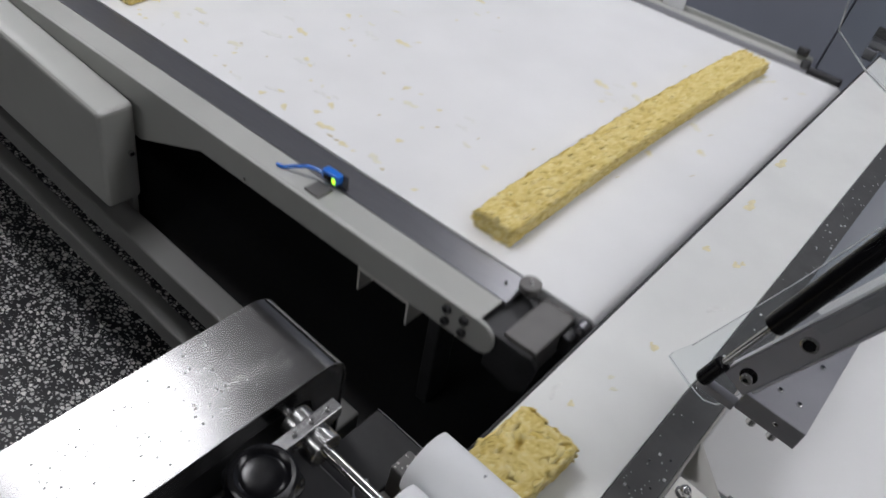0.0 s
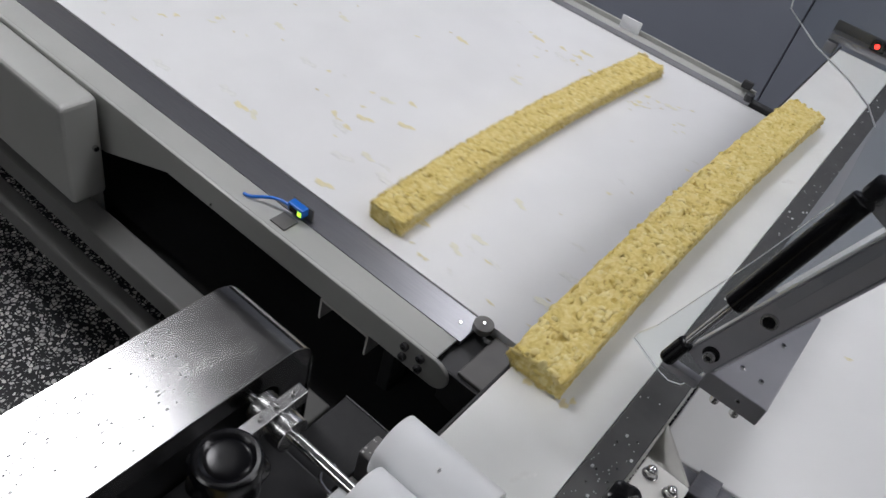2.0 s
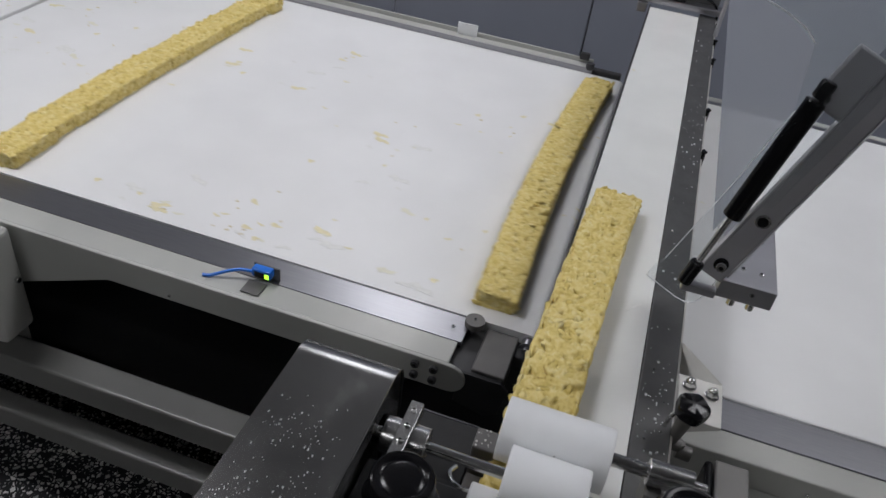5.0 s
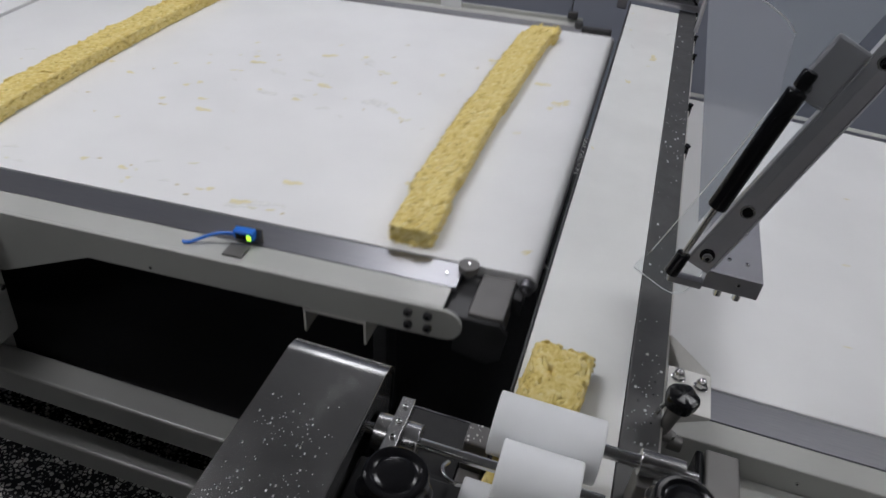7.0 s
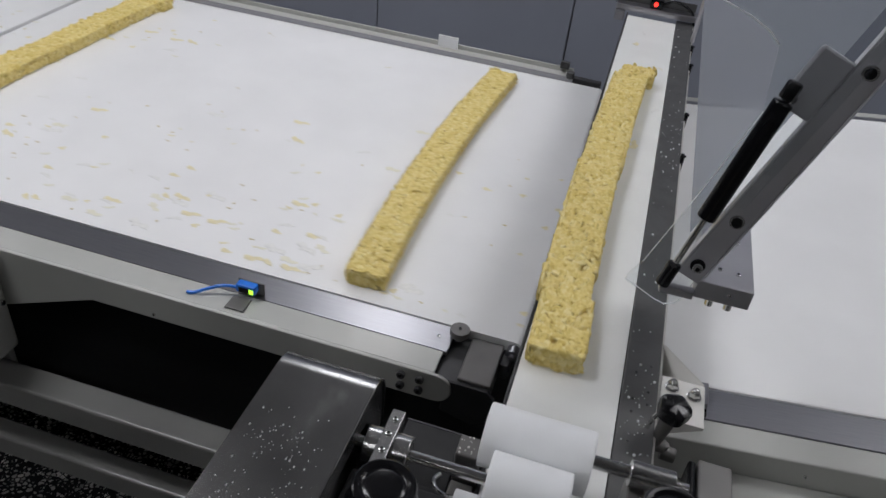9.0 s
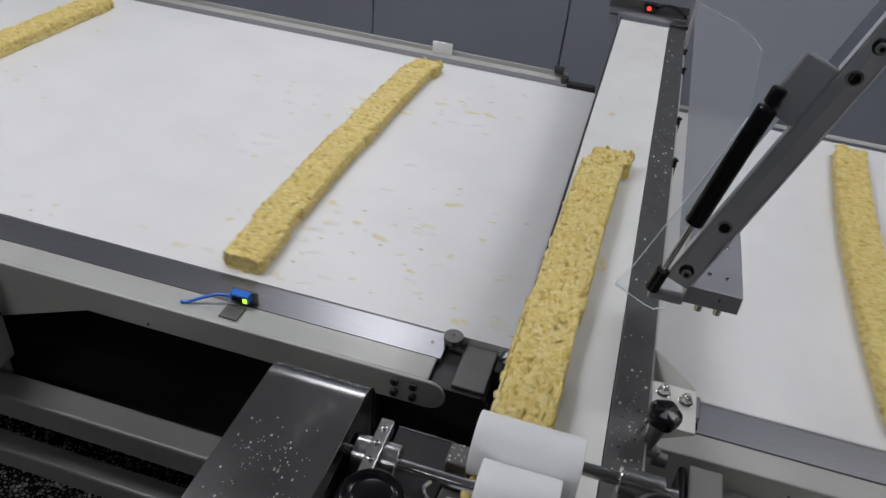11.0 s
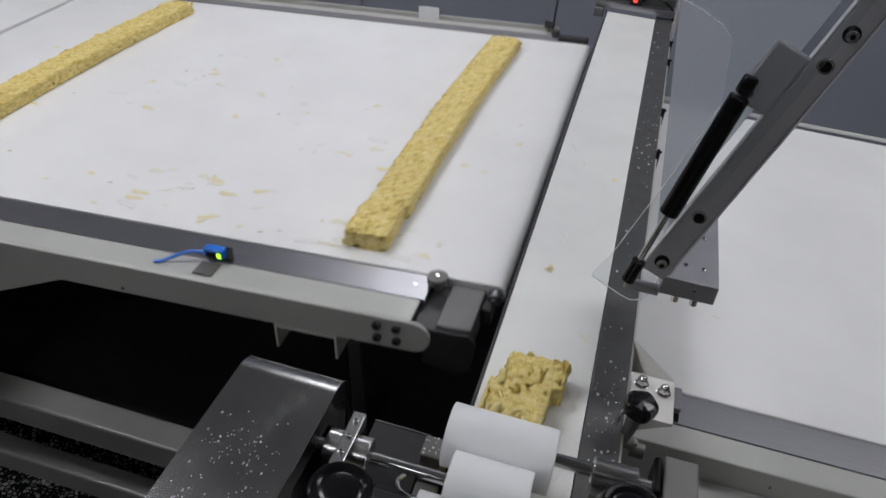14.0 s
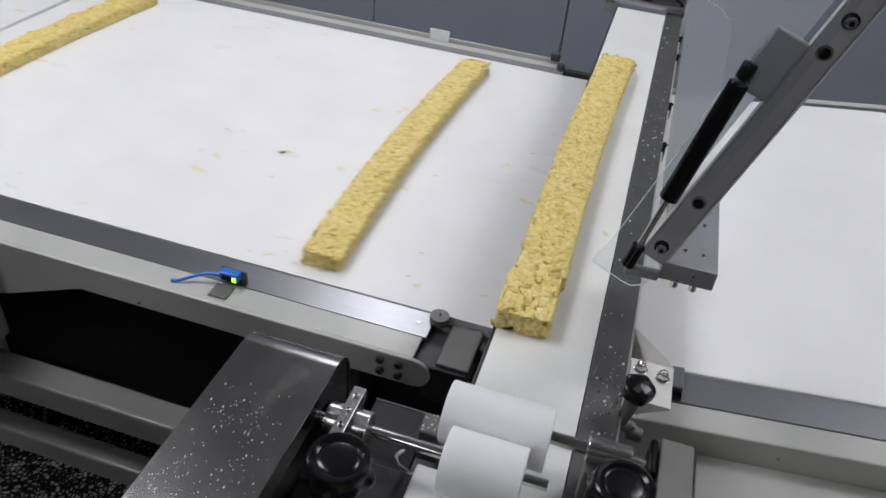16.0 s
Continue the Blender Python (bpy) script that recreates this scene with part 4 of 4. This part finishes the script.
    for me in (core, bits):
        for p in me.polygons:
            p.use_smooth = True
        me.validate()
    return core, bits


WHOLE = bar_meshes(1, (), 0.024)
WHOLE2 = bar_meshes(2, (), 0.019)
STRAIGHT = bar_meshes(4, (), 0.013)
CRACKED = bar_meshes(5, ((0.0, 0.115, -0.006),), 0.012)
BROKEN = bar_meshes(3, ((0.0, 0.135, 0.004), (0.135, 0.20, -0.003), (0.56, 1.2, 0.004), (1.04, 1.2, 0.014)), 0.012)
for me in BROKEN:
    me.transform(Matrix.Translation((0, -0.020, 0)) @ Matrix.Diagonal((1, 1.04, 1, 1)))
# seconds and place of the bar's trailing edge on the lifting conveyor; whether the bar goes to the cross conveyor; its shape
BARS = [(-7.0, -0.405, True, STRAIGHT), (0.0, -0.437, True, STRAIGHT), (2.0, -0.598, False, WHOLE), (3.5, -1.014, False, WHOLE2), (7.0, -0.437, True, BROKEN),
        (9.0, -0.524, False, WHOLE), (11.4, -0.577, False, BROKEN), (13.0, -0.948, True, CRACKED), (16.0, -0.580, False, WHOLE2),
        (16.0, -1.75, False, WHOLE), (16.0, -2.90, False, WHOLE2)]
bars = []
for t0, x0, up, (core, bits) in BARS:
    b = thing("snack_bar", "long golden snack bar of fried noodle bits" + (", cracked across" if core in (BROKEN[0], CRACKED[0]) else ""), "snack bar", "bars on the belts")
    new("core", core).parent = b
    o = tagged(new("crust", bits), kind="stuff")
    o.parent = b
    bars.append(b)


# ---------------------------------------------------------------- stains and crumbs that ride on the belt
def flake(seed, size, thick):
    """A ragged flat smear, longer along the belt."""
    rnd = random.Random(seed)
    n = 18
    ph = [rnd.uniform(0, 6.28) for _ in range(3)]
    ring = []
    for i in range(n):
        a = 2 * math.pi * i / n
        q = 0.62 + 0.2 * math.sin(2 * a + ph[0]) + 0.14 * math.sin(3 * a + ph[1]) + 0.12 * math.sin(5 * a + ph[2]) + rnd.uniform(-0.06, 0.06)
        ring.append((size * q * math.cos(a), size * 0.52 * q * math.sin(a)))
    bm = B()
    prism(bm, ring, "z", 0.0, thick)
    return bm


FLAKES = [mesh_of("oil_mark", flake(k, z, 0.0003), (STAIN, FAINT, STAIN, GREASE)[k % 4]) for k, z in enumerate((0.010, 0.014, 0.007, 0.020, 0.028, 0.009, 0.015, 0.036, 0.011, 0.026, 0.018, 0.013))]
FLAKES += [mesh_of("crumb", flake(20 + k, z, 0.0012), CRUMB) for k, z in enumerate((0.003, 0.005, 0.004))]
marks = []
rnd = random.Random(11)
spots = [(rnd.uniform(-5.9, -0.25) if k % 3 else rnd.uniform(-10.4, -5.9), 0.05 + 1.1 * rnd.random() ** 2.1) for k in range(170)]
for k in range(960):
    me = rnd.choice(FLAKES)
    o = new(me.name.split(".")[0], me)
    o.parent = infeed_conveyor
    x, y = rnd.choice(spots)
    x, y = min(x + rnd.gauss(0, 0.09), -0.2), min(max(y + rnd.gauss(0, 0.05), 0.05), 1.2)
    marks.append((o, x, y, rnd.uniform(-25, 25), 0.0006 * (k % 41) / 41))
out_marks = []
for k in range(40):
    me = rnd.choice(FLAKES[:3] + FLAKES[5:7] + FLAKES[8:9] + FLAKES[11:])
    o = new(me.name.split(".")[0], me)
    o.parent = outfeed
    out_marks.append((o, rnd.uniform(-7.5, 1.6), rnd.uniform(0.06, 1.1), rnd.uniform(-25, 25), 0.0002 + 0.00004 * k))

cross_marks = []
for k in range(34):
    me = rnd.choice([f for f in FLAKES if f.name.startswith("oil_mark")][:7])
    o = new("oil_mark", me)
    o.parent = cross_conveyor
    cross_marks.append((o, rnd.uniform(-0.14, -0.012), rnd.uniform(-0.5, 4.8), rnd.uniform(50, 130)))


# ---------------------------------------------------------------- movement
def lift(t):
    """Degrees by which the conveyor's nose is raised."""
    ph = (t + 1.0) % 7.0 - 1.0
    keys = ((-1.0, 0), (-0.36, 0), (-0.22, 0.9), (0.0, 4.4), (0.13, 6.4), (0.27, 7.25), (1.08, 7.25), (1.25, 5.7), (1.5, 2.1), (1.66, 0.5), (1.8, 0), (6.1, 0))
    for (a, u), (b, v) in zip(keys, keys[1:]):
        if a <= ph <= b:
            f = (ph - a) / (b - a)
            return u + (v - u) * f
    return 0


def tilt(t):
    return HINGE @ pose(0, 0, 0, 0, -lift(t), 0)


def rise(t):
    """Degrees by which the outfeed deck is raised."""
    ph = t % 7.0
    keys = ((0, 0), (0.9, 0), (1.05, 1.8), (1.25, 5.8), (1.4, 7.3), (2.4, 7.3), (2.55, 5.7), (2.75, 1.5), (2.9, 0), (7.0, 0))
    for (a, u), (b, v) in zip(keys, keys[1:]):
        if a <= ph <= b:
            return u + (v - u) * (ph - a) / (b - a)
    return 0


def deck(t):
    return OUTHINGE @ pose(0, 0, 0, 0, -rise(t), 0)


def on_lift(x, t):
    """Pose of a bar whose middle is x along the belt."""
    if x < PX:
        return pose(x, 0, TOP)
    return tilt(t) @ pose(x - PX, 0, TOP - PZ)


def bar_pose(t, t0, x0, up):
    x = x0 + SPEED * (t - t0) + W / 2
    y = 0.055
    if up:
        leave = t0 + (-0.172 - x0) / SPEED
        if t <= leave:
            return pose(0, y, 0) @ on_lift(x, t)
        land = leave + 0.36
        # resting place across the cross belt, turn, first slip along it, and the way it still slides across after landing
        rest, turn, slip, slide = {0.0: (-0.100, 0.5, 0.0, 0.014), 7.0: (-0.090, 1.0, 0.016, 0.014)}.get(t0, (-0.090, 1.0, 0.012, 0.0))
        start = on_lift(-0.172 + W / 2, leave)
        a, b = start.translation, Vector((rest - slide, 0, H))
        if t < land:
            f = (t - leave) / 0.36
            xx = a.x + (b.x - a.x) * f
            zz = a.z + (b.z - a.z) * f * f
            return pose(xx, y - slip * f, zz, 0, -7.25 + 14 * f - 6.75 * f * f, turn * f)
        return pose(b.x + slide * min(1, (t - land) / 0.8), y - slip - 0.228 * (t - land), H, 0, 0, turn)
    edge = t0 + (-0.14 - x0) / SPEED
    if t > edge:
        x = -0.14 + W / 2 + 0.51 * (t - edge) + 0.035 * min(1, (t - edge) / 0.4)
        if x > OEND:
            return pose(x, y, TOP)
        return deck(t) @ pose(x - OX, y, TOP - OZ) if x > 0.06 else pose(x, y, TOP)
    return pose(0, y, 0) @ on_lift(x, t)


def motions():
    times = [round(0.1 * k, 1) for k in range(161)]
    walk(infeed_conveyor, [(t, tilt(t)) for t in times])
    walk(outfeed, [(t, deck(t)) for t in times])
    # the drums roll on the bars at the cross belt's pace
    for d, y, z in drums:
        walk(d, [(t, pose(0, y, z, 25 - math.degrees(0.228 / 0.038) * (t - 8.25), 0, 0)) for t in times])
    for o, x, y, turn, dz in out_marks:
        # a mark waits under the near end, rides along the deck and stays under its far end
        a, b = (0.065 - x) / 0.51, (OEND - 0.01 - x) / 0.51
        on = lambda t: pose(min(max(x + 0.51 * t, 0.065), OEND - 0.01) - OX, y, TOP - OZ + (dz if a < t < b else -0.005), 0, 0, turn)
        walk(o, [(t, on(t)) for t in sorted({0.0, 16.0, *[q for q in (a, a + 0.05, b - 0.05, b) if 0 < q < 16]})])
    for b, (t0, x0, up, _) in zip(bars, BARS):
        walk(b, [(t, bar_pose(t, t0, x0, up)) for t in times])
    z = TOP - PZ + 0.0002
    for o, x, y, turn, dz in marks:
        out = (NOSE - 0.02 - x) / SPEED
        at = lambda t: pose(L(x + SPEED * t), y, z + dz, 0, 0, turn)
        if out > 16:
            rows = [(0, at(0)), (16, at(16))]
        else:
            rows = [(0, at(0))] + [(t, at(t)) for t in (out * 0.5, max(out - 0.1, out * 0.6), out) if t > 0]
            for f, ang in ((0.06, 80), (0.12, 160)):
                a = radians(ang)
                rows.append((out + f, pose(L(NOSE) - 0.018 + 0.0184 * math.sin(a), y, z - 0.018 + 0.0184 * (math.cos(a)) - 0.0004, 0, ang, turn)))
            rows.append((max(16.0, out + 1), pose(L(NOSE) - 0.1 - SPEED * (16 - out), y, z - 0.0385, 0, 180, turn)))
        walk(o, rows)
    # marks on the cross belt come up round its far end and run towards the rollers
    v, far, near, r = 0.228, 1.40, -6.28, 0.0122
    for o, x, y, turn in cross_marks:
        up = (y - far) / v
        top = lambda t: pose(x, max(y - v * t, near), H + 0.0002, 0, 0, turn)
        rows = [(0, top(0))] if up <= 0 else [(0, pose(x, far - v * up, H - 0.0244, 180, 0, turn))]
        if up > 0:
            for back, ang in ((0.17, 180), (0.11, 120), (0.06, 60)):
                if up - back > 0:
                    a = radians(ang)
                    rows.append((up - back, pose(x, far + r * math.sin(a), H - 0.012 + r * math.cos(a), -ang, 0, turn)))
            if up < 16:
                rows.append((up, top(up)))
        out = (y - near) / v
        if out < 16:
            rows.append((out, top(out)))
        if up < 16:
            rows.append((16.0 if out > 16 or up < 15.9 else up + 0.2, top(16)))
        walk(o, rows)


motions()
